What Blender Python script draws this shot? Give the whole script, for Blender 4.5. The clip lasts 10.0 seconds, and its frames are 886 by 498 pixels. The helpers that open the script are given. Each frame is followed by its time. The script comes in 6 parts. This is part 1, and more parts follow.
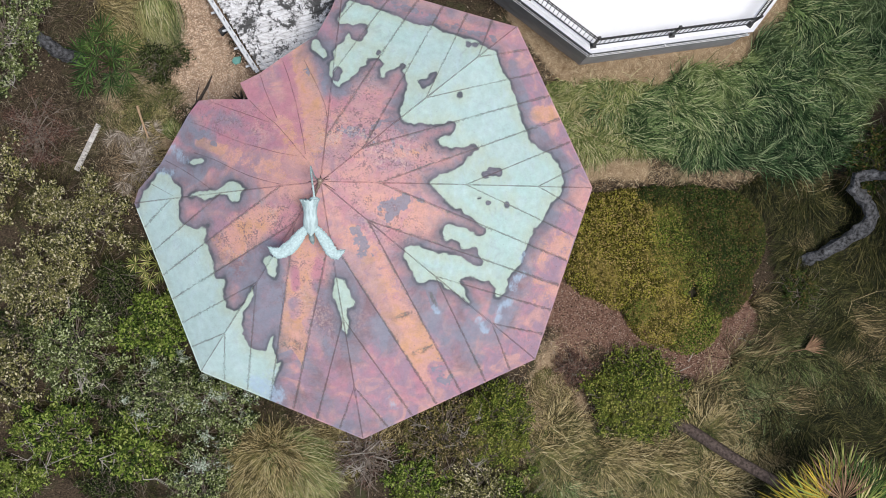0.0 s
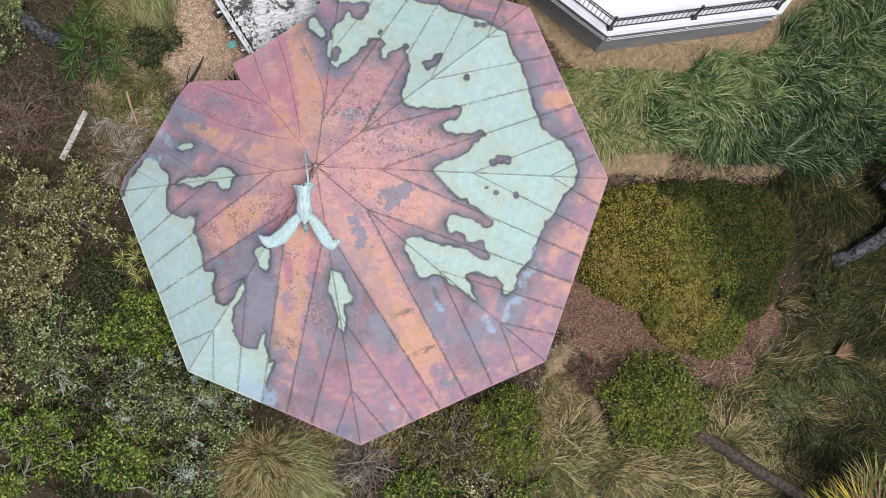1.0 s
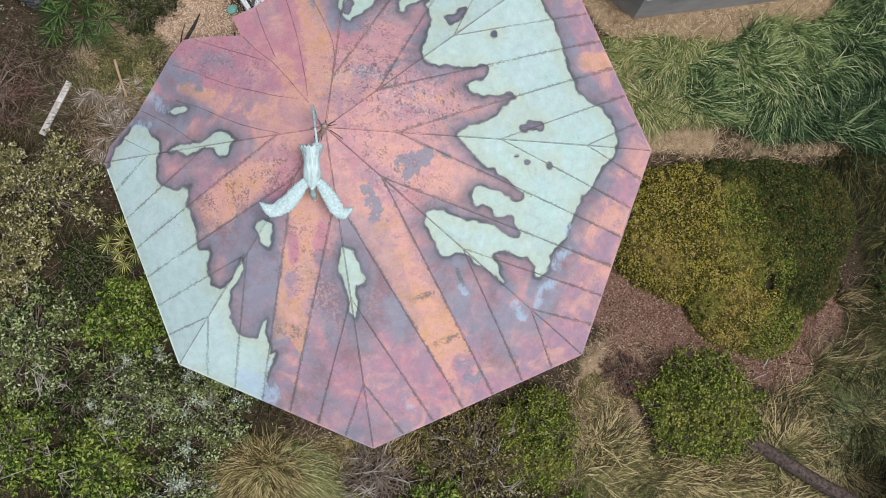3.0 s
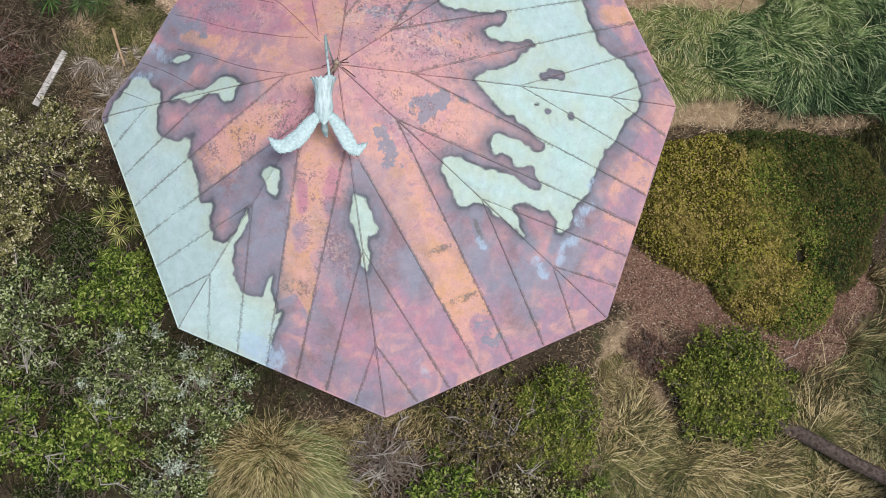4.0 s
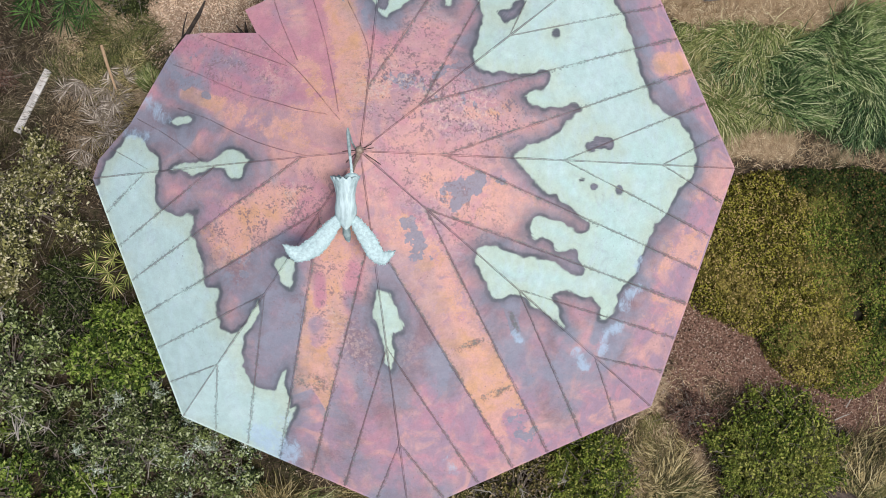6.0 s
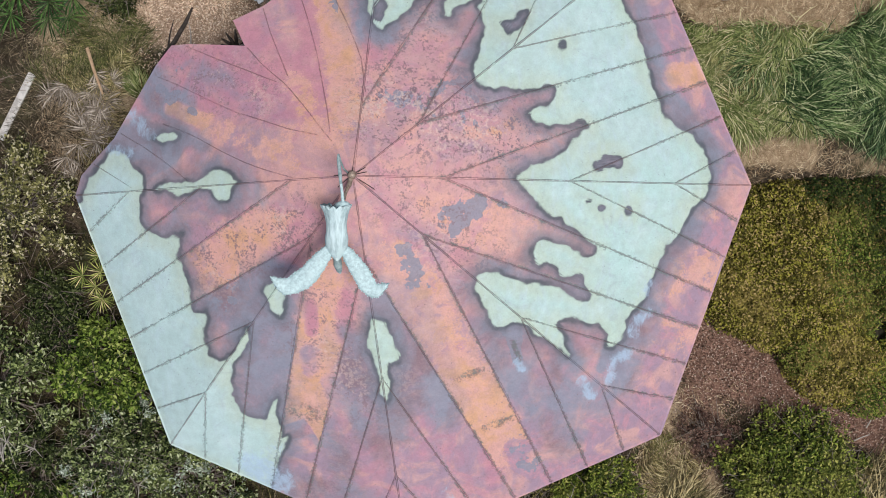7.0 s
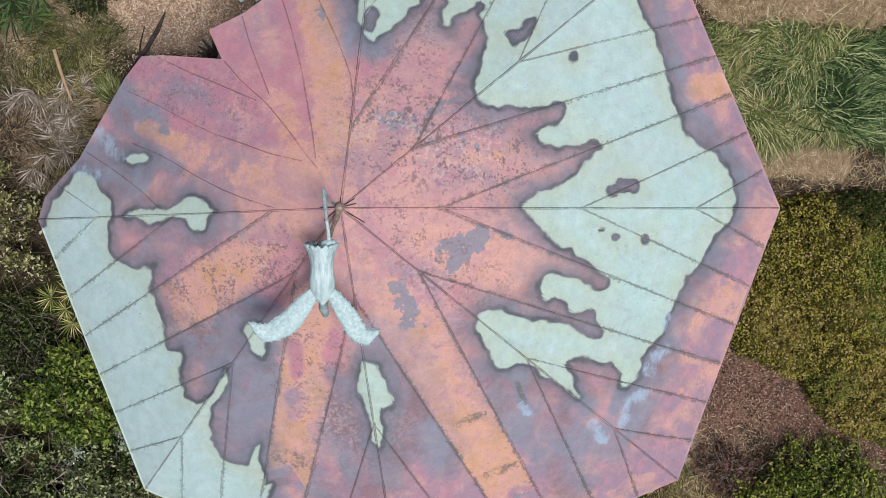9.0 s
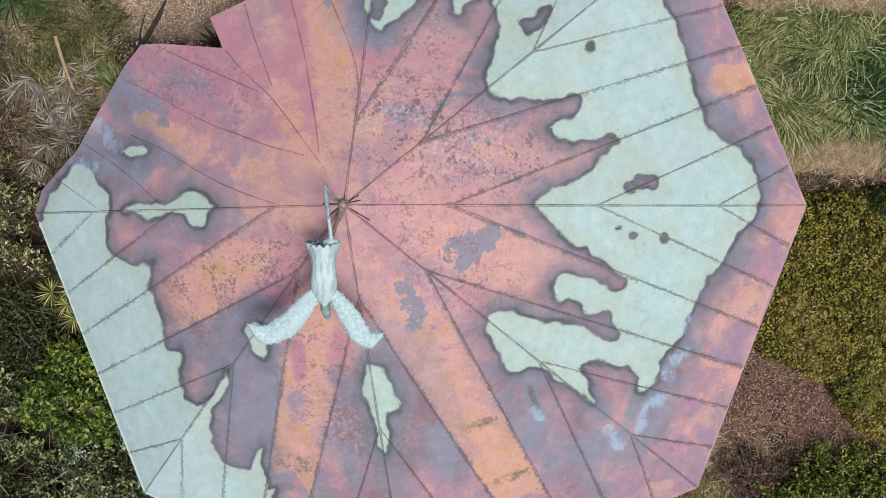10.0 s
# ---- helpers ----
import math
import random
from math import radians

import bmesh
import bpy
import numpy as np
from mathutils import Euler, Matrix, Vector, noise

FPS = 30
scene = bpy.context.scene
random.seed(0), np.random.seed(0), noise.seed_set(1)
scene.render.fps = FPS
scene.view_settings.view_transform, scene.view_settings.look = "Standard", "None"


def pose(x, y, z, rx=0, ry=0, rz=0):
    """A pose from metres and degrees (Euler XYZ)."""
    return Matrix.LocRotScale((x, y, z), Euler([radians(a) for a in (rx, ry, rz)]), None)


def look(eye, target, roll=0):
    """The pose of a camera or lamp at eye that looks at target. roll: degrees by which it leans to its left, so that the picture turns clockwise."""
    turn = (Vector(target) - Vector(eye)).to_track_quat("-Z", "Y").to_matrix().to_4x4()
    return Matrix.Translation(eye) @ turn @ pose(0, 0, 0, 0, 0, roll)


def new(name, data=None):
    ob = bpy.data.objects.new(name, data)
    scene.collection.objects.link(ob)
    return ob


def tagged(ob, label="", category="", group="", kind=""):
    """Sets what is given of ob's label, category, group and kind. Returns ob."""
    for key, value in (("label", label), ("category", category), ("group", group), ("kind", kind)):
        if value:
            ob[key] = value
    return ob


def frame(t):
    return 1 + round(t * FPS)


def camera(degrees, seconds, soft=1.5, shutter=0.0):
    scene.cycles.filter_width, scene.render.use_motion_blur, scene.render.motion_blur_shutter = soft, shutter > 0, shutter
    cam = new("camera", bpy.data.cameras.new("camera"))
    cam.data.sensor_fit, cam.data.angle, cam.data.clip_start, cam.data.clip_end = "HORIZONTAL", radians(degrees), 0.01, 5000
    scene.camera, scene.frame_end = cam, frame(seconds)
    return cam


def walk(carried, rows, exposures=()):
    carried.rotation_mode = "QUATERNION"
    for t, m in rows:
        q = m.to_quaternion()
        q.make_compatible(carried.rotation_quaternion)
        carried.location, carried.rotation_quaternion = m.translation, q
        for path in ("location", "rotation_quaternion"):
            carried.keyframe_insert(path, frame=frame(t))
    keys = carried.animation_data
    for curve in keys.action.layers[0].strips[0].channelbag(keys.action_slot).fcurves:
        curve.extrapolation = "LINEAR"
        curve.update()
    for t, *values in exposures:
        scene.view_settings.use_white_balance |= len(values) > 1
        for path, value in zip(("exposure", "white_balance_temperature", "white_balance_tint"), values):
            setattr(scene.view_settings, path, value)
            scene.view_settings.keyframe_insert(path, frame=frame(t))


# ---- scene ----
# The camera: a drone that sinks towards the roof, looking almost straight down.
cam = camera(32.0, 10.0, 0.8)
PATH = [
    (0, pose(0.486, -1.783, 37.133, 1.26, -2.09, -2.37)),
    (0.5, pose(0.715, -1.958, 35.958, 1.59, -1.66, -2.15)),
    (1, pose(0.929, -2.582, 34.905, 2.49, -1.23, -1.93)),
    (1.5, pose(1.100, -3.434, 33.909, 3.77, -0.78, -1.87)),
    (2, pose(1.176, -3.236, 33.057, 3.58, -0.51, -1.78)),
    (2.5, pose(0.896, -3.073, 32.223, 3.45, -0.83, -1.74)),
    (4, pose(-0.180, -7.178, 29.251, 10.41, -1.98, -2.02)),
    (4.5, pose(-0.502, -7.337, 28.435, 10.96, -2.36, -2.01)),
    (5, pose(-0.662, -5.705, 28.036, 8.33, -2.58, -1.94)),
    (5.5, pose(-0.678, -3.017, 27.690, 3.72, -2.62, -1.60)),
    (7, pose(-0.194, 0.014, 25.995, -1.73, -1.67, -1.20)),
    (7.5, pose(0.158, 0.547, 25.455, -2.72, -0.93, -1.10)),
    (8, pose(0.020, 0.952, 24.916, -3.39, -1.39, -1.24)),
    (8.5, pose(-0.014, 1.164, 24.394, -3.88, -1.49, -1.18)),
    (9, pose(0.006, 1.247, 23.899, -4.15, -1.42, -1.14)),
    (9.5, pose(0.009, 1.188, 23.427, -4.10, -1.28, -1.06)),
    (10, pose(0.325, 1.406, 23.062, -4.89, -0.17, -0.90)),
]
walk(cam, PATH, exposures=[(0.0, -0.05), (2.5, -0.05), (4.5, 0.02), (5.6, 0.03), (7.0, -0.08), (10.0, -0.16)])

# ---- light: thin bright overcast with a soft sun ----
SUN_EL, SUN_AZ = 78.0, -38.0          # height and compass turn of the sun, degrees (0 = +x, counter-clockwise)
world = bpy.data.worlds.new("sky")
scene.world = world
world.use_nodes = True
wn = world.node_tree.nodes
sky = wn.new("ShaderNodeTexSky")
sky.sky_type, sky.sun_disc = "NISHITA", False
sky.sun_elevation, sky.sun_rotation = radians(SUN_EL), radians(90 - SUN_AZ)
sky.air_density, sky.dust_density, sky.ozone_density = 1.0, 3.0, 1.0
world.node_tree.links.new(sky.outputs[0], wn["Background"].inputs[0])
wn["Background"].inputs[1].default_value = 0.094
sun = new("sun", bpy.data.lights.new("sun", "SUN"))
sun.data.energy, sun.data.angle, sun.data.color = 2.55, radians(15), (1.0, 0.985, 0.975)
sun_dir = Vector((math.cos(radians(SUN_EL)) * math.cos(radians(SUN_AZ)), math.cos(radians(SUN_EL)) * math.sin(radians(SUN_AZ)), math.sin(radians(SUN_EL))))
sun.matrix_world = look(sun_dir * 60, (0, 0, 0))


# ---- materials ----
class Nodes:
    """A short way to write node materials."""

    def __init__(self, name):
        self.mat = bpy.data.materials.new(name)
        self.mat.use_nodes = True
        self.t = self.mat.node_tree
        self.bsdf = self.t.nodes["Principled BSDF"]

    def put(self, socket, value):
        if isinstance(value, bpy.types.NodeSocket):
            self.t.links.new(value, socket)
        elif isinstance(value, (tuple, list)) and len(value) == 3 and socket.type == "RGBA":
            socket.default_value = (*value, 1)
        else:
            socket.default_value = value

    def coord(self, which="Object"):
        return self.t.nodes.new("ShaderNodeTexCoord").outputs[which]

    def position(self):
        return self.t.nodes.new("ShaderNodeNewGeometry").outputs["Position"]

    def island(self):
        return self.t.nodes.new("ShaderNodeNewGeometry").outputs["Random Per Island"]

    def chance(self):
        return self.t.nodes.new("ShaderNodeObjectInfo").outputs["Random"]

    def attr(self, name):
        n = self.t.nodes.new("ShaderNodeAttribute")
        n.attribute_name = name
        return n.outputs["Fac"]

    def noise(self, vec, scale, detail=4.0, rough=0.55, distort=0.0):
        n = self.t.nodes.new("ShaderNodeTexNoise")
        self.put(n.inputs["Vector"], vec)
        for key, v in (("Scale", scale), ("Detail", detail), ("Roughness", rough), ("Distortion", distort)):
            n.inputs[key].default_value = v
        return n.outputs["Fac"]

    def cells(self, vec, scale, out="Color"):
        n = self.t.nodes.new("ShaderNodeTexVoronoi")
        self.put(n.inputs["Vector"], vec)
        n.inputs["Scale"].default_value = scale
        return n.outputs[out]

    def math(self, op, a, b=0.0, c=0.0):
        n = self.t.nodes.new("ShaderNodeMath")
        n.operation = op
        for s, v in zip(n.inputs, (a, b, c)):
            self.put(s, v)
        return n.outputs[0]

    def ramp(self, value, lo, hi):
        """0 below lo, 1 above hi, smooth between."""
        n = self.t.nodes.new("ShaderNodeMapRange")
        n.interpolation_type = "SMOOTHSTEP"
        for key, v in (("Value", value), ("From Min", lo), ("From Max", hi)):
            self.put(n.inputs[key], v)
        return n.outputs[0]

    def mix(self, fac, a, b, mode="MIX"):
        n = self.t.nodes.new("ShaderNodeMix")
        n.data_type, n.blend_type = "RGBA", mode
        self.put(n.inputs[0], fac)
        self.put(n.inputs[6], a)
        self.put(n.inputs[7], b)
        return n.outputs[2]

    def stretch(self, vec, scale):
        n = self.t.nodes.new("ShaderNodeMapping")
        self.put(n.inputs["Vector"], vec)
        n.inputs["Scale"].default_value = scale
        return n.outputs[0]

    def finish(self, colour, rough=0.8, height=None, bump=0.3, dist=0.02, metal=0.0, spec=0.4):
        self.put(self.bsdf.inputs["Base Color"], colour)
        self.put(self.bsdf.inputs["Roughness"], rough)
        self.put(self.bsdf.inputs["Metallic"], metal)
        self.put(self.bsdf.inputs["Specular IOR Level"], spec)
        if height is not None:
            n = self.t.nodes.new("ShaderNodeBump")
            n.inputs["Strength"].default_value, n.inputs["Distance"].default_value = bump, dist
            self.put(n.inputs["Height"], height)
            self.t.links.new(n.outputs[0], self.bsdf.inputs["Normal"])
        return self.mat


def copper_material(name, grime):
    """Old copper sheet: pink, lilac, orange and slate tarnish with pale green patina. grime: share of dark crust."""
    n = Nodes(name)
    p = n.position()
    big, mid, fine = n.noise(p, 1.1, 5, 0.6, 0.4), n.noise(p, 5.0, 6, 0.7), n.noise(p, 30, 6, 0.75)
    broad = n.noise(p, 1.7, 6, 0.62, 1.2)
    streak = n.noise(n.stretch(p, (1, 1, 0.2)), 2.1, 6, 0.68, 1.0)
    c = n.mix(n.ramp(n.math("ADD", big, n.math("MULTIPLY", n.attr("lilac"), 0.3)), 0.42, 0.66), PINK, LILAC)
    c = n.mix(n.math("MULTIPLY", n.ramp(streak, 0.46, 0.62), 0.7), c, ROSE)
    c = n.mix(n.math("MULTIPLY", n.ramp(n.chance(), 0.55, 1.0), 0.35), c, LILAC)
    c = n.mix(n.math("MULTIPLY", n.ramp(n.noise(p, 2.0, 5, 0.58, 1.0), 0.46, 0.66), 0.6), c, SALMON)
    c = n.mix(n.math("MULTIPLY", n.ramp(n.math("ADD", n.attr("rose"), n.math("MULTIPLY", n.math("SUBTRACT", broad, 0.5), 2.2)), 0.2, 1.0), 0.75), c, DEEP_ROSE)
    jitter = n.math("ADD", n.math("MULTIPLY", n.math("SUBTRACT", mid, 0.5), 1.5), n.math("MULTIPLY", n.math("SUBTRACT", fine, 0.5), 0.8))
    drift = n.math("ADD", jitter, n.math("MULTIPLY", n.math("SUBTRACT", broad, 0.5), 1.3))
    edge = n.math("SUBTRACT", n.math("ADD", n.attr("warm"), n.math("MULTIPLY", drift, 0.68)), 0.06)
    heat = n.mix(n.ramp(n.math("SUBTRACT", n.noise(p, 2.6, 6, 0.7, 0.5), n.math("MULTIPLY", n.attr("warm"), 0.3)), 0.12, 0.36), ORANGE, SALMON)
    c = n.mix(n.math("MULTIPLY", n.ramp(edge, 0.30, 0.8), 0.6), c, heat)
    c = n.mix(n.math("MULTIPLY", n.ramp(edge, 0.52, 0.6), 0.6), c, heat)
    # smoky clouds
    smoke = n.noise(p, 1.5, 6, 0.64, 1.4)
    hz = n.math("ADD", n.attr("haze"), n.math("MULTIPLY", n.math("SUBTRACT", smoke, 0.5), 1.7))
    hz = n.math("MULTIPLY", n.ramp(hz, 0.12, 0.9), n.math("SUBTRACT", 0.9, n.math("MULTIPLY", n.ramp(n.attr("warm"), 0.3, 0.7), 0.62)))
    c = n.mix(hz, c, n.mix(n.ramp(big, 0.45, 0.7), HAZE, PLUM))
    sl = n.math("ADD", n.attr("slate"), n.math("MULTIPLY", n.math("SUBTRACT", n.noise(p, 4.4, 4, 0.62), 0.5), 2.3))
    c = n.mix(n.math("MULTIPLY", n.ramp(sl, 0.55, 0.6), 0.85), c, n.mix(n.ramp(fine, 0.3, 0.7), BLUE_SLATE, HAZE))
    # pits and flecks
    pits = n.math("ADD", n.math("MULTIPLY", n.attr("pitted"), 0.85), 0.14)
    fleck = n.ramp(n.math("ADD", n.noise(p, 22, 6, 0.72), n.math("MULTIPLY", mid, 0.75)), 0.93, 0.97)
    c = n.mix(n.math("MULTIPLY", fleck, pits), c, PLUM)
    pale = n.ramp(n.math("ADD", n.noise(p, 17, 6, 0.75), n.math("MULTIPLY", big, 0.7)), 0.92, 0.99)
    c = n.mix(n.math("MULTIPLY", pale, n.math("MULTIPLY", pits, 0.6)), c, PALE)
    # crust and dirt that gather along the seams
    c = n.mix(n.math("MULTIPLY", n.ramp(n.math("ADD", n.noise(p, 19, 6, 0.72), n.math("MULTIPLY", n.attr("border"), n.math("MULTIPLY", mid, 0.62))), 0.66, 0.8), 0.62), c, CRUST)
    dots = n.math("MULTIPLY", n.math("SUBTRACT", 1.0, n.ramp(n.cells(p, 10, "Distance"), 0.07, 0.15)), n.ramp(n.noise(p, 2.7, 3), 0.48, 0.56))
    c = n.mix(n.math("MULTIPLY", dots, 0.6), c, PLUM)
    # patina with its dark rim
    g = n.math("ADD", n.attr("patina"), n.math("ADD", n.math("MULTIPLY", n.math("SUBTRACT", n.noise(p, 5.6, 1, 0.4), 0.5), 0.12), n.math("MULTIPLY", n.math("SUBTRACT", n.noise(p, 15, 2, 0.5), 0.5), 0.02)))
    c = n.mix(n.math("MULTIPLY", n.ramp(n.math("ADD", g, n.math("MULTIPLY", n.math("SUBTRACT", smoke, 0.5), 0.8)), -0.5, -0.03), 0.55), c, n.mix(n.ramp(broad, 0.4, 0.6), PLUM, HAZE))
    c = n.mix(n.math("MULTIPLY", n.ramp(n.math("ADD", g, n.math("MULTIPLY", n.math("SUBTRACT", mid, 0.5), 0.22)), -0.24, -0.02), 0.68), c, SLATE)
    green = n.mix(n.ramp(n.noise(p, 1.3, 4, 0.6), 0.35, 0.68), MINT, SAGE)
    green = n.mix(n.math("MULTIPLY", n.attr("cool"), 0.8), green, AQUA)
    green = n.mix(n.math("MULTIPLY", n.ramp(n.noise(p, 3.2, 4, 0.6, 0.6), 0.4, 0.75), 0.5), green, MINT_PALE)
    green = n.mix(n.math("MULTIPLY", n.math("SUBTRACT", 1.0, n.ramp(n.math("ADD", g, n.math("MULTIPLY", n.math("SUBTRACT", smoke, 0.5), 0.5)), 0.0, 0.34)), 0.42), green, OCHRE_GREEN)
    green = n.mix(n.math("MULTIPLY", n.ramp(n.noise(p, 30, 3, 0.6), 0.7, 0.73), 0.8), green, SLATE)
    wash = n.noise(n.stretch(p, (3.0, 1.1, 1)), 2.0, 6, 0.6, 0.8)
    green = n.mix(n.math("MULTIPLY", n.ramp(wash, 0.46, 0.74), 0.4), green, PALE_BLUE)
    green = n.mix(n.math("MULTIPLY", n.ramp(n.noise(p, 2.3, 6, 0.7, 1.0), 0.56, 0.74), 0.3), green, HAZE)
    c = n.mix(n.ramp(g, -0.01, 0.012), c, green)
    rim = n.math("MULTIPLY", n.math("SUBTRACT", n.ramp(g, -0.075, -0.022), n.ramp(g, -0.004, 0.03)), n.math("ADD", 0.35, n.math("MULTIPLY", n.ramp(n.noise(p, 1.9, 4, 0.6), 0.38, 0.6), 0.65)))
    c = n.mix(n.math("MULTIPLY", rim, 0.78), c, RIM)
    c = n.mix(n.math("MULTIPLY", n.ramp(n.math("ADD", n.attr("blue"), n.math("MULTIPLY", n.math("SUBTRACT", n.noise(n.stretch(p, (1, 0.6, 1)), 9, 6, 0.72, 0.6), 0.5), 2.8)), 0.35, 1.25), 0.74), c, SKY_BLUE)
    c = n.mix(n.math("MULTIPLY", n.ramp(n.math("ADD", n.noise(p, 21, 6, 0.72), n.math("MULTIPLY", n.attr("border"), n.math("MULTIPLY", mid, 0.6))), 0.68, 0.8), 0.64), c, SEAM_DIRT)
    grain = n.math("ADD", n.math("MULTIPLY", n.noise(p, 46, 5, 0.72), 0.4), n.math("MULTIPLY", n.noise(p, 7, 6, 0.72), 0.46))
    grain = n.math("ADD", 0.57, grain)
    tint = n.t.nodes.new("ShaderNodeCombineColor")
    for k in range(3):
        n.put(tint.inputs[k], grain)
    c = n.mix(1.0, c, tint.outputs[0], "MULTIPLY")
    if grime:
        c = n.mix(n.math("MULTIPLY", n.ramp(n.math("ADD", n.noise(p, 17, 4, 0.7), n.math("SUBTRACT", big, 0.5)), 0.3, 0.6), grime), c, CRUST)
    bump = n.math("ADD", n.noise(p, 2.2, 3), n.math("MULTIPLY", fine, 0.15))
    return n.finish(c, n.math("ADD", 0.5, n.math("MULTIPLY", mid, 0.3)), bump, 0.3, 0.03, 0.0, 0.22)


PINK, LILAC, ROSE, ORANGE, SALMON = (0.617, 0.353, 0.341), (0.38, 0.265, 0.333), (0.569, 0.282, 0.325), (0.697, 0.389, 0.216), (0.72, 0.402, 0.325)
SLATE, PLUM, PALE, RIM = (0.185, 0.193, 0.231), (0.252, 0.168, 0.189), (0.706, 0.521, 0.445), (0.084, 0.0966, 0.109)
MINT, SAGE, MINT_PALE, OCHRE_GREEN, AQUA = (0.47, 0.65, 0.605), (0.475, 0.605, 0.545), (0.575, 0.71, 0.69), (0.5, 0.54, 0.375), (0.47, 0.615, 0.6)
BLUE_SLATE = (0.257, 0.257, 0.315)
PALE_BLUE = (0.52, 0.64, 0.69)
SEAM_DIRT = (0.15, 0.19, 0.18)
DEEP_ROSE = (0.54, 0.235, 0.3)
HAZE = (0.268, 0.286, 0.348)
SKY_BLUE, CRUST = (0.42, 0.55, 0.68), (0.17, 0.11, 0.11)
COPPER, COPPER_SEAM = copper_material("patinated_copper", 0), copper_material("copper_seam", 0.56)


def simple(name, a, b, scale, rough=0.8, bump=0.3, dist=0.01, third=None, spec=0.3, metal=0.0, stretch=(1, 1, 1)):
    """Two or three tones mixed by noise at two scales."""
    n = Nodes(name)
    p = n.stretch(n.position(), stretch)
    f = n.noise(p, scale, 6, 0.65)
    c = n.mix(n.ramp(f, 0.3, 0.7), a, b)
    if third:
        c = n.mix(n.ramp(n.noise(p, scale * 0.23, 5, 0.7), 0.52, 0.68), c, third)
    return n.finish(c, rough, n.noise(p, scale * 2.3, 5, 0.7), bump, dist, metal, spec)


def leaf_material(name, tones, rough=0.55, patch=0.8):
    """Leaves: each its own tone, with broad patches of the other tones and dark blotches for shaded gaps."""
    n = Nodes(name)
    r = n.island()
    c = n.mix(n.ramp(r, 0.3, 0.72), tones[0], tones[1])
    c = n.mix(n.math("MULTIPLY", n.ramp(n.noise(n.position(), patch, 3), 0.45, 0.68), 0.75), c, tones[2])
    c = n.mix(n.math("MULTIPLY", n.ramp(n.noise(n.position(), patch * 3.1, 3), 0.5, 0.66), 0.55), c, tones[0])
    # finer dark blotches put the shade between leaf clumps into the colour
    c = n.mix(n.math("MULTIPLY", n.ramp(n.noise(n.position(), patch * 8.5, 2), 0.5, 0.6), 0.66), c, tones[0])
    if len(tones) > 3:
        c = n.mix(n.ramp(n.math("FRACT", n.math("MULTIPLY", r, 17.3)), 0.83, 0.86), c, tones[3])
    m = n.finish(c, rough, None, spec=0.13)
    n.bsdf.inputs["Subsurface Weight"].default_value = 0.0
    return m


def ground_material():
    n = Nodes("ground_litter")
    p = n.position()
    chips = n.cells(n.stretch(p, (1, 1.6, 1)), 34)
    sep = n.t.nodes.new("ShaderNodeSeparateColor")
    n.put(sep.inputs[0], chips)
    tone = sep.outputs[0]
    base = n.mix(tone, (0.03, 0.023, 0.016), (0.115, 0.085, 0.056))
    base = n.mix(n.ramp(n.noise(p, 1.6, 5), 0.5, 0.7), base, (0.07, 0.075, 0.035))
    chip = n.mix(tone, (0.26, 0.175, 0.12), (0.72, 0.55, 0.4))
    red = n.mix(tone, (0.13, 0.075, 0.054), (0.37, 0.22, 0.16))
    dry = n.mix(n.noise(n.stretch(p, (1, 3, 1)), 24, 6, 0.7), (0.31, 0.22, 0.135), (0.68, 0.52, 0.35))
    wob = n.math("MULTIPLY", n.math("SUBTRACT", n.noise(p, 2.6, 5, 0.7), 0.5), 0.9)
    c = n.mix(n.ramp(n.math("ADD", n.attr("dry"), wob), 0.35, 0.65), base, dry)
    c = n.mix(n.ramp(n.math("ADD", n.attr("red"), wob), 0.35, 0.65), c, red)
    c = n.mix(n.ramp(n.math("ADD", n.attr("chips"), wob), 0.35, 0.65), c, chip)
    return n.finish(c, 0.95, n.math("ADD", tone, n.noise(p, 60, 4)), 0.8, 0.02, 0, 0.15)


def mouldy_paint():
    """White paint, worn grey, with black mould in blots and along the grain."""
    n = Nodes("weathered_white_paint")
    p = n.position()
    c = n.mix(n.ramp(n.noise(n.stretch(p, (1, 3, 1)), 6, 6, 0.7), 0.35, 0.7), (0.86, 0.86, 0.87), (0.52, 0.51, 0.51))
    blot = n.math("ADD", n.noise(p, 1.7, 6, 0.72, 0.5), n.math("MULTIPLY", n.math("SUBTRACT", n.noise(p, 14, 5, 0.7), 0.5), 0.5))
    c = n.mix(n.math("MULTIPLY", n.ramp(blot, 0.48, 0.58), 0.93), c, (0.03, 0.03, 0.028))
    return n.finish(c, 0.8, n.noise(p, 30, 5, 0.7), 0.4, 0.006, 0.0, 0.3)


GROUND = ground_material()
CHIP = leaf_material("wood_chips", [(0.3024, 0.2016, 0.1344), (0.836, 0.638, 0.473), (0.5824, 0.4256, 0.3024), (0.903, 0.777, 0.63)], 0.9)
RED_CHIP = leaf_material("red_bark_chips", [(0.1275, 0.0713, 0.0525), (0.39, 0.2418, 0.1833), (0.2808, 0.1638, 0.1248), (0.561, 0.442, 0.357)], 0.9)
LITTER = leaf_material("dead_leaf_litter", [(0.035, 0.026, 0.018), (0.2, 0.145, 0.1), (0.11, 0.08, 0.055), (0.4, 0.33, 0.26)], 0.9)
HEDGE = leaf_material("hedge_leaves", [(0.0533, 0.0485, 0.0086), (0.3762, 0.3433, 0.0578), (0.3728, 0.2897, 0.0837), (0.4497, 0.3351, 0.138)], 0.5, 0.9)
# hedge leaves with the tree's shade put into their tones
SHADED_HEDGE = leaf_material("shaded_hedge_leaves", [(0.0195, 0.036, 0.009), (0.0897, 0.1242, 0.0253), (0.0978, 0.0862, 0.0253), (0.176, 0.121, 0.0462)], 0.5, 0.9)
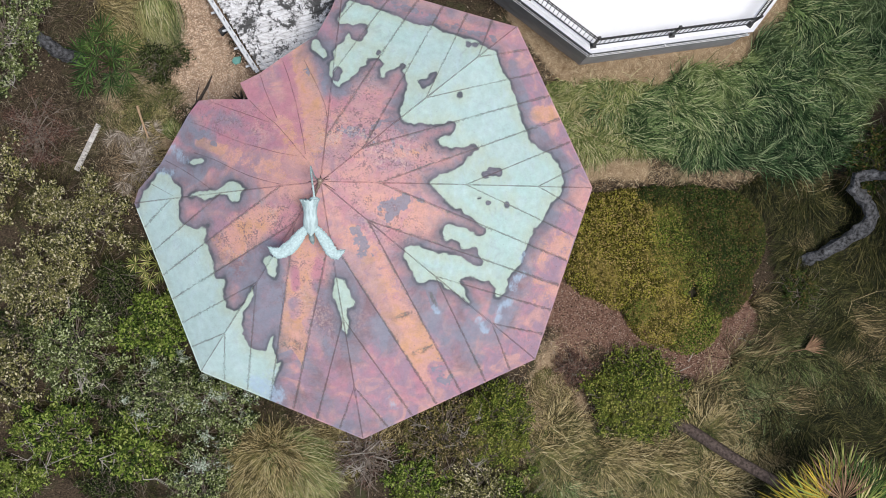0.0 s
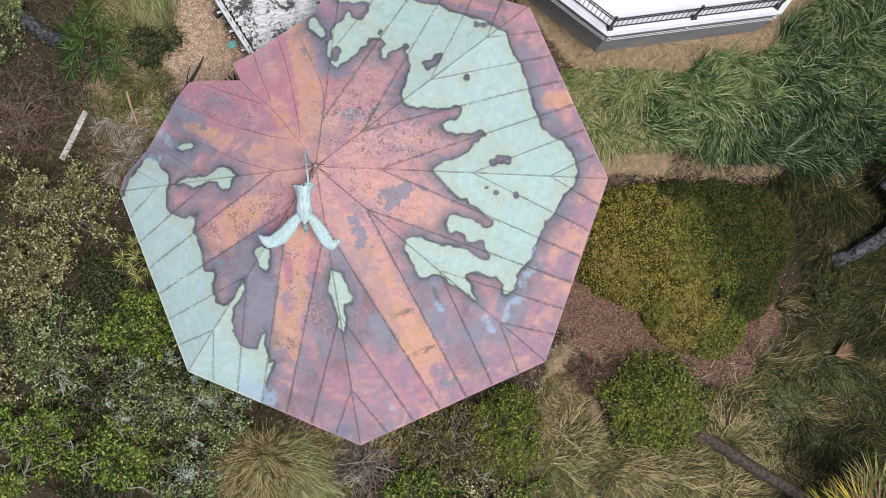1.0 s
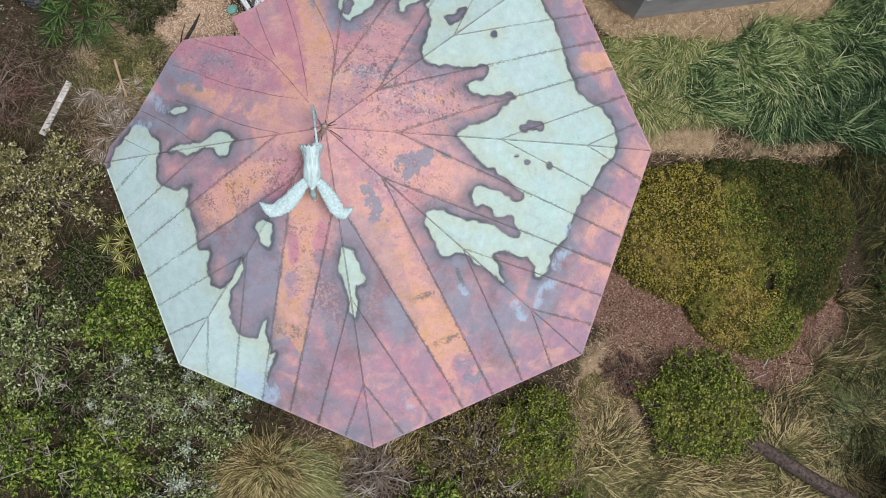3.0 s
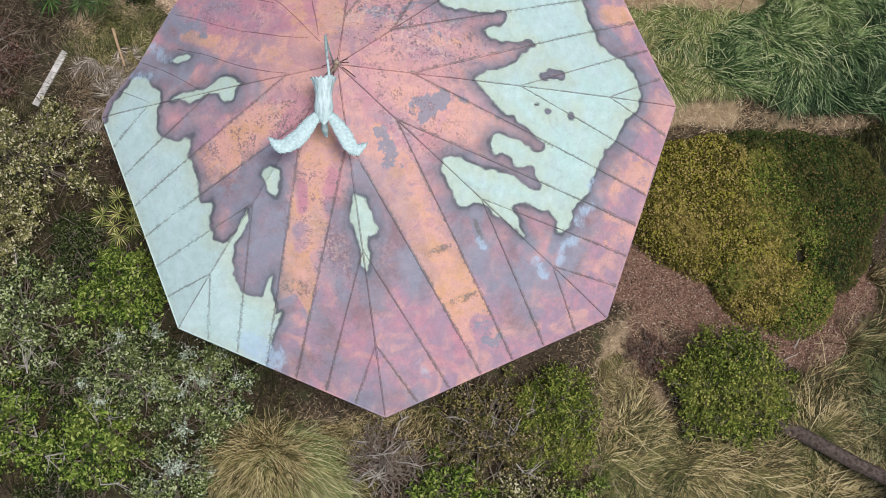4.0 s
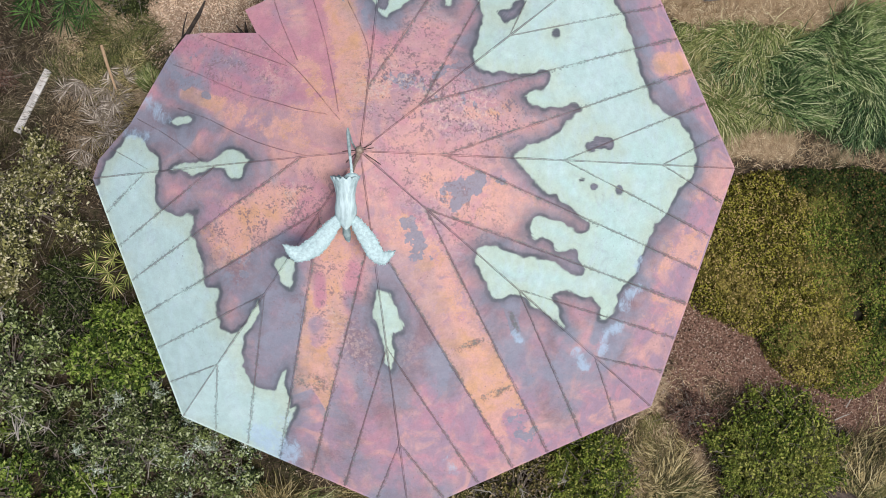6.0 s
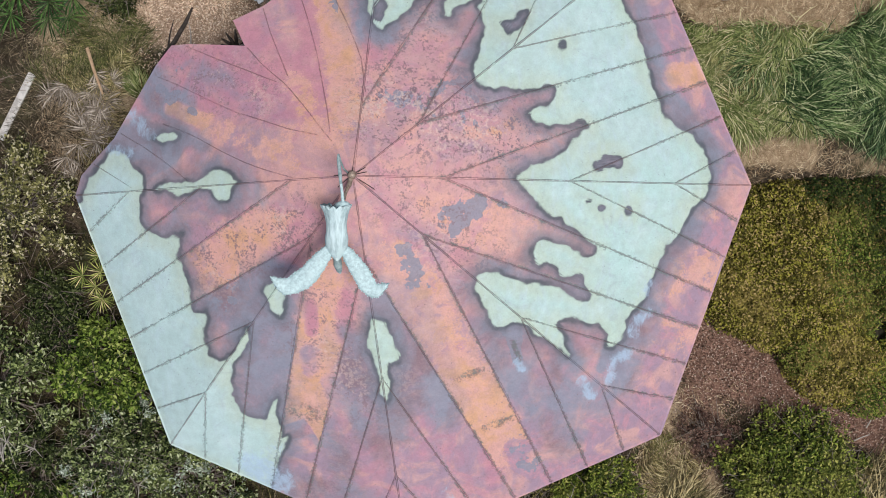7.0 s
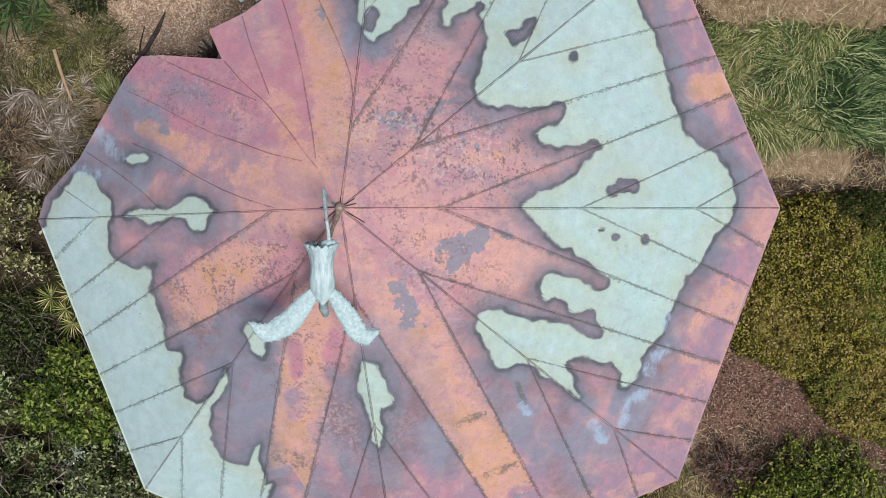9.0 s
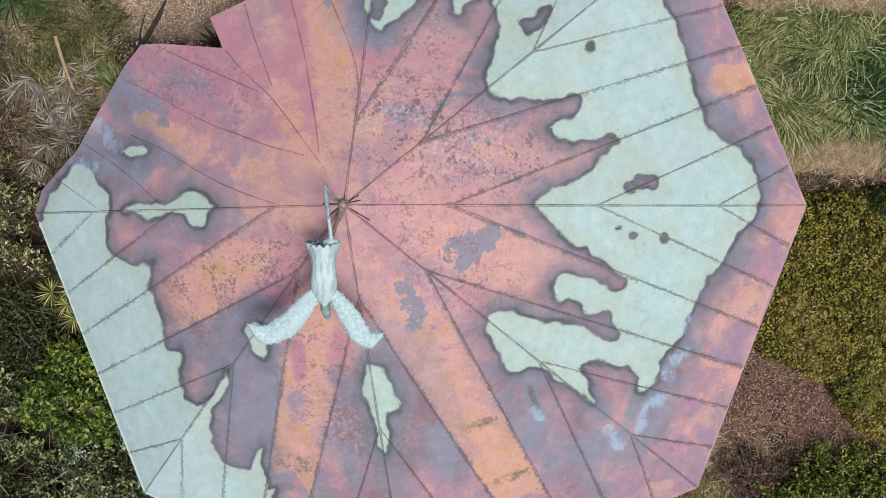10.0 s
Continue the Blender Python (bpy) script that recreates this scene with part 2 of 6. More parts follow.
SMALL_HEDGE = leaf_material("small_hedge_leaves", [(0.035, 0.055, 0.01), (0.25, 0.31, 0.05), (0.24, 0.24, 0.055), (0.38, 0.37, 0.1)], 0.5, 1.1)
OLIVE = leaf_material("olive_leaves", [(0.0315, 0.035, 0.0126), (0.38, 0.361, 0.1425), (0.252, 0.234, 0.09), (0.66, 0.6, 0.4)], 0.5, 1.2)
GREEN = leaf_material("green_leaves", [(0.0176, 0.0384, 0.0064), (0.2375, 0.3325, 0.057), (0.171, 0.216, 0.0405), (0.38, 0.4275, 0.1235)], 0.5, 1.0)
GREY_GREEN = leaf_material("grey_green_leaves", [(0.0154, 0.028, 0.0091), (0.291, 0.3492, 0.1261), (0.189, 0.225, 0.072), (0.5, 0.54, 0.31)], 0.55, 1.0)
BROWN_OLIVE = leaf_material("brownish_olive_leaves", [(0.035, 0.0325, 0.01), (0.272, 0.2295, 0.085), (0.17, 0.1785, 0.051), (0.405, 0.306, 0.18)], 0.5, 1.4)
WITHERED = leaf_material("withered_stalks", [(0.0225, 0.0171, 0.0104), (0.1575, 0.1209, 0.077), (0.088, 0.0855, 0.0338), (0.32, 0.256, 0.18)], 0.7, 1.0)
DARK_OLIVE = leaf_material("dark_olive_blades", [(0.03, 0.035, 0.01), (0.16, 0.17, 0.05), (0.1, 0.12, 0.035), (0.28, 0.25, 0.12)], 0.55, 0.9)
GREEN_TUSSOCK = leaf_material("tussock_blades", [(0.03, 0.05, 0.014), (0.2, 0.25, 0.08), (0.17, 0.19, 0.06), (0.42, 0.38, 0.2)], 0.5, 0.9)
# the dark path shrub's leaves, also used as shade in the thicket's gaps
UNDER = leaf_material("dark_shrub_and_shade_leaves", [(0.0072, 0.0132, 0.0042), (0.068, 0.0935, 0.0255), (0.056, 0.064, 0.02), (0.144, 0.171, 0.0675)], 0.55, 1.0)
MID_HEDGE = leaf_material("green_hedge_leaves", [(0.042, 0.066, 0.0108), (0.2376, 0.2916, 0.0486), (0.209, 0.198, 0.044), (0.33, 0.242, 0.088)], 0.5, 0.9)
SILVER = leaf_material("silvery_leaves", [(0.26, 0.33, 0.23), (0.56, 0.62, 0.5), (0.42, 0.48, 0.34), (0.7, 0.75, 0.66)], 0.6, 1.0)
BROWN_LEAF = leaf_material("dead_leaves", [(0.08, 0.045, 0.035), (0.26, 0.16, 0.12), (0.18, 0.125, 0.075)], 0.7, 1.5)
DARK_GRASS = leaf_material("green_grass_blades", [(0.0238, 0.0506, 0.0179), (0.2138, 0.3131, 0.1145), (0.249, 0.3093, 0.1056), (0.5234, 0.5595, 0.2978)], 0.45, 0.7)
LIGHT_GRASS = leaf_material("light_grass_blades", [(0.104, 0.136, 0.04), (0.3627, 0.3999, 0.1488), (0.4275, 0.3705, 0.1615), (0.62, 0.56, 0.33)], 0.5, 0.8)
TAN_GRASS = leaf_material("dry_grass_blades", [(0.0595, 0.0493, 0.0182), (0.47, 0.37, 0.1722), (0.18, 0.175, 0.052), (0.6014, 0.5035, 0.273)], 0.6, 0.9)
# olive grass with the shade of tree and thicket mixed into its tones
SHADED_OLIVE = leaf_material("shaded_olive_blades", [(0.008, 0.01, 0.0024), (0.056, 0.0578, 0.0152), (0.0333, 0.038, 0.0091), (0.144, 0.1275, 0.0454)], 0.55, 0.8)
PALM = leaf_material("palmetto_fans", [(0.0176, 0.0458, 0.0113), (0.1035, 0.1938, 0.0478), (0.1311, 0.1578, 0.0442)], 0.4, 1.0)
PALE_PALM = leaf_material("pale_palmetto_fans", [(0.143, 0.198, 0.044), (0.572, 0.572, 0.165), (0.418, 0.418, 0.132), (0.715, 0.605, 0.308)], 0.45, 1.0)
PALM_YELLOW = leaf_material("yellowing_palm_fronds", [(0.3, 0.27, 0.04), (0.7, 0.52, 0.06), (0.55, 0.3, 0.07), (0.28, 0.36, 0.09)], 0.45, 1.4)
DARK_STRAW = leaf_material("dull_straw_blades", [(0.0288, 0.0243, 0.0086), (0.2295, 0.1707, 0.0789), (0.1088, 0.0952, 0.0331), (0.418, 0.3335, 0.1767)], 0.6, 0.9)
DEAD_PALM = leaf_material("dead_palm_fans", [(0.1875, 0.15, 0.1125), (0.5737, 0.4934, 0.4016), (0.3536, 0.2912, 0.2184)], 0.7, 1.0)
BARK = simple("grey_bark", (0.018, 0.018, 0.018), (0.2, 0.2, 0.205), 13, 0.9, 1.0, 0.06, (0.29, 0.295, 0.3))
STRAW = leaf_material("pale_straw", [(0.27, 0.184, 0.1053), (0.666, 0.5152, 0.336), (0.495, 0.368, 0.224), (0.782, 0.658, 0.451)], 0.8, 1.0)
# darker copy of the green grass blades, for the shaded part of the bed
SHADY_GRASS = leaf_material("shaded_green_grass_blades", [(0.0066, 0.0179, 0.0071), (0.0765, 0.1438, 0.0551), (0.0851, 0.126, 0.0473), (0.3064, 0.3809, 0.1987)], 0.45, 0.7)
BROWN_FROND = leaf_material("brown_palm_fronds", [(0.17, 0.1, 0.06), (0.38, 0.25, 0.145), (0.28, 0.17, 0.1)], 0.7, 1.0)
DEAD_TWIG = simple("bleached_twigs", (0.3, 0.27, 0.23), (0.55, 0.5, 0.44), 9, 0.9)
PALM_BARK = simple("palm_bark", (0.06, 0.045, 0.037), (0.2, 0.15, 0.125), 16, 0.9, 0.8, 0.03, None, 0.2, 0, (1, 1, 1))
TWIG = simple("dry_twigs", (0.13, 0.10, 0.08), (0.33, 0.28, 0.23), 9, 0.9)
# near-black fill for shrub cores: the inner shade is in the colour
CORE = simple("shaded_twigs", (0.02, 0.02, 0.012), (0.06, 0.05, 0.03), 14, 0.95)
VERDIGRIS = simple("verdigris_casting", (0.4, 0.54, 0.54), (0.64, 0.81, 0.8), 22, 0.6, 0.5, 0.006, (0.56, 0.71, 0.7), 0.4, 0, (1, 1, 0.5))
FLUTED = simple("streaked_verdigris", (0.36, 0.48, 0.48), (0.7, 0.85, 0.84), 26, 0.6, 0.5, 0.006, (0.58, 0.73, 0.71), 0.4, 0, (1, 0.16, 0.6))
VERDIGRIS_DARK = simple("tarnished_casting", (0.22, 0.3, 0.3), (0.4, 0.5, 0.49), 20, 0.6, 0.5, 0.01)
BRONZE = simple("bronze_fitting", (0.28, 0.2, 0.15), (0.52, 0.42, 0.33), 18, 0.5, 0.4, 0.01, None, 0.5, 0.3)
RENDER_WALL = simple("grey_rendered_wall", (0.5, 0.48, 0.47), (0.6, 0.585, 0.575), 2.5, 0.85, 0.25, 0.01, (0.42, 0.4, 0.39))
MEMBRANE = simple("white_membrane", (0.86, 0.86, 0.86), (0.92, 0.92, 0.92), 1.5, 0.5, 0.1, 0.01)
COPING = simple("pale_coping", (0.68, 0.69, 0.72), (0.78, 0.78, 0.8), 3, 0.6, 0.15, 0.005)
BLACK_METAL = simple("black_painted_metal", (0.012, 0.012, 0.014), (0.035, 0.033, 0.033), 20, 0.45, 0.2, 0.003)
WIRE = simple("pale_cable", (0.55, 0.55, 0.56), (0.72, 0.72, 0.72), 15, 0.5)
WHITE_WOOD = mouldy_paint()
WHITE_RAIL = simple("white_rail_paint", (0.6, 0.61, 0.63), (0.78, 0.79, 0.8), 7, 0.7, 0.3, 0.004)
PLANK_WOOD = simple("grey_timber", (0.42, 0.39, 0.36), (0.72, 0.69, 0.65), 9, 0.9, 0.4, 0.005, None, 0.3, 0, (1, 1, 1))
STICK_WOOD = simple("orange_stick", (0.42, 0.27, 0.16), (0.58, 0.4, 0.25), 14, 0.9)
DARK_WOOD = simple("dark_wood", (0.02, 0.016, 0.014), (0.07, 0.055, 0.045), 12, 0.9)
STUCCO = simple("pavilion_stucco", (0.3, 0.25, 0.2), (0.4, 0.34, 0.28), 4, 0.9)
TEAL = simple("teal_plastic", (0.14, 0.36, 0.32), (0.2, 0.46, 0.4), 20, 0.5)


# ---- building blocks ----
ORIGIN = {}


def thing(name, at, label, category, group="", kind=""):
    """An empty at the thing's base, which carries its parts."""
    ob = new(name)
    ob.empty_display_size = 0.2
    ob.location = at
    ORIGIN[ob] = Vector(at)
    return tagged(ob, label, category, group, kind)


def solid(name, bm, material, label="", category="", group="", kind="", smooth=False):
    """A top-level mesh, its origin at its own foot."""
    me = bpy.data.meshes.new(name)
    bm.to_mesh(me)
    bm.free()
    return settle(name, me, material, None, label, category, group, kind, smooth)


def settle(name, me, material, parent, label="", category="", group="", kind="", smooth=False):
    me.materials.append(material)
    if smooth:
        me.polygons.foreach_set("use_smooth", [True] * len(me.polygons))
    ob = new(name, me)
    if parent is None:
        co = np.empty(len(me.vertices) * 3)
        me.vertices.foreach_get("co", co)
        co = co.reshape(-1, 3)
        at = Vector(((co[:, 0].min() + co[:, 0].max()) / 2, (co[:, 1].min() + co[:, 1].max()) / 2, co[:, 2].min()))
        ob.location = at
    else:
        at = ORIGIN[parent]
        ob.parent = parent
    me.transform(Matrix.Translation(-at))
    ORIGIN[ob] = Vector(at)
    return tagged(ob, label, category, group, kind)


def part(name, bm, material, parent, label="", smooth=False, kind=""):
    """One mesh under a thing or under a part, built in the world's coordinates."""
    me = bpy.data.meshes.new(name)
    bm.to_mesh(me)
    bm.free()
    return settle(name, me, material, parent, label, kind=kind, smooth=smooth)


def np_mesh(name, verts, faces, material, parent=None, label="", category="", group="", kind="", smooth=False):
    me = bpy.data.meshes.new(name)
    me.from_pydata(np.asarray(verts).tolist(), [], faces if isinstance(faces, list) else faces.tolist())
    return settle(name, me, material, parent, label, category, group, kind, smooth)


def box(bm, size, m, bevel=0.0):
    made = bmesh.ops.create_cube(bm, size=1.0, matrix=m @ Matrix.Diagonal((*size, 1)))
    if bevel:
        edges = list({e for v in made["verts"] for e in v.link_edges})
        bmesh.ops.bevel(bm, geom=edges, offset=bevel, segments=1, affect="EDGES")
    return bm


def rod(bm, points, radii, sides=8, cap=True):
    """A tapered tube along points."""
    pts = [Vector(p) for p in points]
    if not isinstance(radii, (list, tuple)):
        radii = [radii] * len(pts)
    rings = []
    for i, p in enumerate(pts):
        d = (pts[min(i + 1, len(pts) - 1)] - pts[max(i - 1, 0)]).normalized()
        a = d.cross(Vector((0, 0, 1)) if abs(d.z) < 0.9 else Vector((1, 0, 0))).normalized()
        b = d.cross(a)
        rings.append([bm.verts.new(p + radii[i] * (math.cos(k * math.tau / sides) * a + math.sin(k * math.tau / sides) * b)) for k in range(sides)])
    for r, s in zip(rings, rings[1:]):
        for k in range(sides):
            bm.faces.new((r[k], r[(k + 1) % sides], s[(k + 1) % sides], s[k]))
    if cap:
        bm.faces.new(rings[0])
        bm.faces.new(rings[-1][::-1])
    return bm


def prism(bm, outline, z0, z1):
    lo = [bm.verts.new((x, y, z0)) for x, y in outline]
    hi = [bm.verts.new((x, y, z1)) for x, y in outline]
    for i in range(len(lo)):
        j = (i + 1) % len(lo)
        bm.faces.new((lo[i], lo[j], hi[j], hi[i]))
    bm.faces.new(hi)
    bm.faces.new(lo[::-1])
    return bm


def between(a, b):
    """A pose at the middle of a and b, its x axis along the way."""
    a, b = Vector(a), Vector(b)
    return Matrix.Translation((a + b) / 2) @ (b - a).to_track_quat("X", "Z").to_matrix().to_4x4()


rng = np.random.default_rng(7)


def unit(v):
    return v / (np.linalg.norm(v, axis=1, keepdims=True) + 1e-9)


def leaf_arrays(c, axis, size, wide=0.55, facing=None):
    """Folded four-cornered leaves at c along axis, their faces turned up or towards facing."""
    n = len(c)
    side = unit(np.cross(axis, unit(rng.normal(0, 0.5, (n, 3)) + (0, 0, 1.0)) if facing is None else facing))
    fold = np.cross(side, axis) * (size * 0.12)[:, None]
    s = size[:, None]
    v = np.stack([c - axis * s / 2, c + side * s * wide / 2 + fold, c + axis * s / 2, c - side * s * wide / 2 + fold], 1)
    return v.reshape(-1, 3), np.arange(4 * n).reshape(-1, 4)


def leaf_cloud(name, c, size, wide, material, flat=0.5, **tags):
    """Many leaves at the points c, turned at random, more or less flat."""
    n = len(c)
    axis = unit(rng.normal(0, 1, (n, 3)) * (1, 1, flat))
    v, f = leaf_arrays(c, axis, size * rng.uniform(0.6, 1.25, n), wide)
    return np_mesh(name, v, f, material, **tags)


def blade_arrays(root, lean, length, width, rise=0.8):
    """Arching blades: 7 points each, leaning along lean (metres in plan at the tip)."""
    n = len(root)
    d = unit(np.c_[lean, np.zeros(n)])
    side = np.stack([-d[:, 1], d[:, 0], np.zeros(n)], 1)
    reach = np.linalg.norm(lean, axis=1)
    bow = side * (reach * rng.normal(0, 0.3, n))[:, None]
    rows = []
    for t, w in ((0, 0.6), (0.4, 1.0), (0.75, 0.7)):
        h = rise * length * (t * (1.9 - 1.25 * t))
        p = root + d * (reach * t**1.5)[:, None] + bow * (t * (1 - t) * 2) + np.c_[np.zeros((n, 2)), h]
        rows += [p - side * (width * w / 2)[:, None], p + side * (width * w / 2)[:, None]]
    rows.append(root + d * reach[:, None] + np.c_[np.zeros((n, 2)), rise * length * 0.6])
    v = np.stack(rows, 1).reshape(-1, 3)
    b = 7 * np.arange(n)[:, None]
    q = np.concatenate([b + (0, 1, 3, 2), b + (2, 3, 5, 4)]).tolist()
    return v, q + (b + (4, 5, 6)).tolist()


def in_poly(p, poly):
    """Signed distance of the points p to a closed outline, positive inside."""
    p, q = np.asarray(p, float), np.asarray(poly, float)
    best, inside = np.full(len(p), 1e9), np.zeros(len(p), bool)
    for a, b in zip(q, np.roll(q, -1, 0)):
        e, w = b - a, p - a
        t = np.clip((w @ e) / max(e @ e, 1e-9), 0, 1)
        best = np.minimum(best, ((w - t[:, None] * e) ** 2).sum(1))
        hit = (a[1] > p[:, 1]) != (b[1] > p[:, 1])
        with np.errstate(divide="ignore", invalid="ignore"):
            inside ^= hit & (w[:, 0] < e[0] * w[:, 1] / e[1])
    return np.sqrt(best) * np.where(inside, 1, -1)


def streaks(p, rows):
    """How far the points lie within soft strokes (x0, y0, x1, y1, half width, strength)."""
    out = np.zeros(len(p))
    for x0, y0, x1, y1, w, s in rows:
        a, e = np.array((x0, y0)), np.array((x1 - x0, y1 - y0))
        t = np.clip(((p - a) @ e) / max(e @ e, 1e-9), 0, 1)
        d = np.linalg.norm(p - a - t[:, None] * e, axis=1)
        out = np.maximum(out, s * np.clip(1.5 - d / w, 0, 1))
    return out


# ---- ground ----
CHIP_ZONES = [(-3.8, 6.5, -3.8, 3.3, 0.72, 1.0), (-3.2, 3.1, -2.5, 3.2, 0.5, 1.0)]
RED_ZONES = [(4.4, -2.35, 6.2, -3.2, 0.55, 1.0), (6.2, -3.3, 8.3, -4.2, 0.35, 1.0), (4.8, -3.5, 5.0, -4.4, 0.4, 0.7), (8.4, -3.7, 9.4, -2.9, 0.5, 1.0)]
DRY_ZONES = [(4.2, 4.6, 5.4, 3.1, 0.5, 1.0), (5.4, 3.1, 9.6, 3.3, 0.42, 1.0), (9.6, 3.4, 11.2, 5.2, 0.5, 0.9), (5.2, 0.8, 6.7, 0.7, 0.35, 0.7), (6.7, 0.65, 9.3, 0.4, 0.3, 0.45),
             (4.6, -4.0, 4.3, -5.8, 0.7, 0.9), (-5.4, 2.8, -5.2, 1.0, 0.68, 1.0), (-1.6, -5.3, -0.2, -5.6, 0.5, 0.42), (8.8, -4.6, 10.5, -3.6, 0.7, 0.5)]


def ground():
    gx = np.unique(np.concatenate([np.geomspace(16, 2500, 14), -np.geomspace(11, 2500, 14), np.arange(-11, 16.01, 0.2)]))
    gy = np.unique(np.concatenate([np.geomspace(8, 2500, 14), -np.geomspace(10, 2500, 14), np.arange(-10, 8.01, 0.2)]))
    x, y = np.meshgrid(gx, gy)
    p = np.c_[x.ravel(), y.ravel()]
    near = np.exp(-(((p - (1.5, -1)) / 14) ** 2).sum(1) ** 2)
    z = np.array([noise.noise((a * 0.9, b * 0.9, 0.0)) for a, b in p]) * 0.05 * near - 0.03
    i = np.arange(len(p)).reshape(len(gy), len(gx))
    f = np.stack([i[:-1, :-1], i[:-1, 1:], i[1:, 1:], i[1:, :-1]], -1).reshape(-1, 4)
    me = bpy.data.meshes.new("ground")
    me.from_pydata(np.c_[p, z].tolist(), [], f.tolist())
    for key, rows in (("chips", CHIP_ZONES), ("red", RED_ZONES), ("dry", DRY_ZONES)):
        me.attributes.new(key, "FLOAT", "POINT").data.foreach_set("value", streaks(p, rows))
    me.materials.append(GROUND)
    me.polygons.foreach_set("use_smooth", [True] * len(me.polygons))
    tagged(new("ground", me), "brown leaf litter, mulch and dry straw on soil", "ground", kind="structure")


def scatter_zone(rows, n):
    """Random points in the strokes of a zone."""
    out = []
    area = np.array([(math.hypot(r[2] - r[0], r[3] - r[1]) + r[4]) * r[4] * r[5] for r in rows])
    for k, m in zip(rows, (n * area / area.sum()).astype(int)):
        t = rng.uniform(-0.1, 1.1, m)[:, None]
        out.append(np.array(k[:2]) + t * (np.array(k[2:4]) - k[:2]) + rng.normal(0, k[4] * 0.75, (m, 2)))
    return np.concatenate(out)


def flat_bits(name, p, size, wide, material, label, category, z=0.02):
    n = len(p)
    c = np.c_[p, rng.uniform(0.0, z * 2, n)]
    ax = unit(np.c_[rng.normal(0, 1, (n, 2)), rng.normal(0, 0.25, n)])
    v, f = leaf_arrays(c, ax, size * rng.uniform(0.5, 1.4, n), wide)
    return np_mesh(name, v, f, material, None, label, category, kind="stuff")


ground()
flat_bits("wood_chips", scatter_zone(CHIP_ZONES, 30000), 0.042, 0.45, CHIP, "pale brown wood chips on the path", "wood chips")
flat_bits("bark_chips", scatter_zone(RED_ZONES, 16000), 0.036, 0.4, RED_CHIP, "reddish brown bark mulch under the shrubs", "mulch")
flat_bits("dead_straw", scatter_zone(DRY_ZONES, 40000), 0.13, 0.06, STRAW, "loose dry straw lying on the soil", "straw")
litter = np.c_[rng.uniform(-9, 13, 32000), rng.uniform(-9, 6, 32000)]
litter = litter[streaks(litter, CHIP_ZONES + DRY_ZONES) < 0.3]
flat_bits("leaf_litter", litter, 0.05, 0.5, LITTER, "brown fallen leaves on the ground", "leaf litter")

# ---- pavilion with its copper roof ----
EAVE, TOP, APEX = 2.61, 4.89, np.array((-0.8, 0.39))
CORNERS = [(5.17, 0.16), (3.64, 3.85), (-0.19, 5.05), (-3.67, 3.93), (-5.02, 0.22), (-3.7, -3.56), (-0.18, -5.21), (3.72, -3.61)]
# the base of the leaf: the roof is cut back here and notched
LEAF_BASE = [(-0.19, 5.05), (-0.5, 4.3), (-0.83, 3.7), (-1.22, 3.46), (-1.62, 3.2), (-2.08, 2.88), (-2.51, 2.68), (-2.33, 2.29), (-3.17, 2.38), (-3.46, 2.38), (-3.7, 2.11), (-4.06, 1.55), (-4.38, 1.05), (-4.7, 0.74), (-4.92, 0.52), (-5.02, 0.22)]
VEINS = [[(-1.11, 3.14), (-0.83, 2.51), (-0.67, 2.08), (-0.61, 1.56)], [(-1.58, 3.15), (-1.45, 2.75), (-1.29, 2.13), (-1.21, 1.66), (-1.15, 1.33), (-1.11, 1.0)], [(-2.08, 2.86), (-1.96, 2.46), (-1.82, 2.11), (-1.71, 1.83)], [(-2.3, 2.27), (-2.08, 2.01), (-1.73, 1.7), (-1.44, 1.34), (-1.23, 1.05), (-1.09, 0.88)], [(-3.24, 2.36), (-2.75, 2.13), (-2.35, 1.96), (-2.04, 1.82), (-1.87, 1.75)], [(-3.68, 1.93), (-3.36, 1.79), (-2.9, 1.55), (-2.49, 1.35), (-2.08, 1.21), (-1.7, 1.07), (-1.28, 0.97)], [(-3.6, 1.23), (-3.13, 1.04), (-2.67, 0.78), (-2.32, 0.61), (-1.97, 0.48), (-1.62, 0.38)], [(-4.28, 1.12), (-3.84, 0.86), (-3.5, 0.62), (-3.22, 0.39)], [(-4.73, 0.68), (-4.42, 0.5), (-4.1, 0.31)]]


SEAM_HIPS = (0.21, 0.482, 0.79)      # where the three seams on either half of a facet meet its hip: 0 at the eave, 1 at the peak


def roof_height(p):
    p = np.asarray(p, float)
    s = np.zeros(len(p))
    q = np.array(CORNERS) - APEX
    for a, b in zip(q, np.roll(q, -1, 0)):
        n = np.array((b[1] - a[1], a[0] - b[0]))
        s = np.maximum(s, ((p - APEX) @ n) / (a @ n))
    return EAVE + (TOP - EAVE) * np.clip(1 - s, 0, 1) ** 0.9 - 0.25 * np.clip(s - 1, 0, 1)


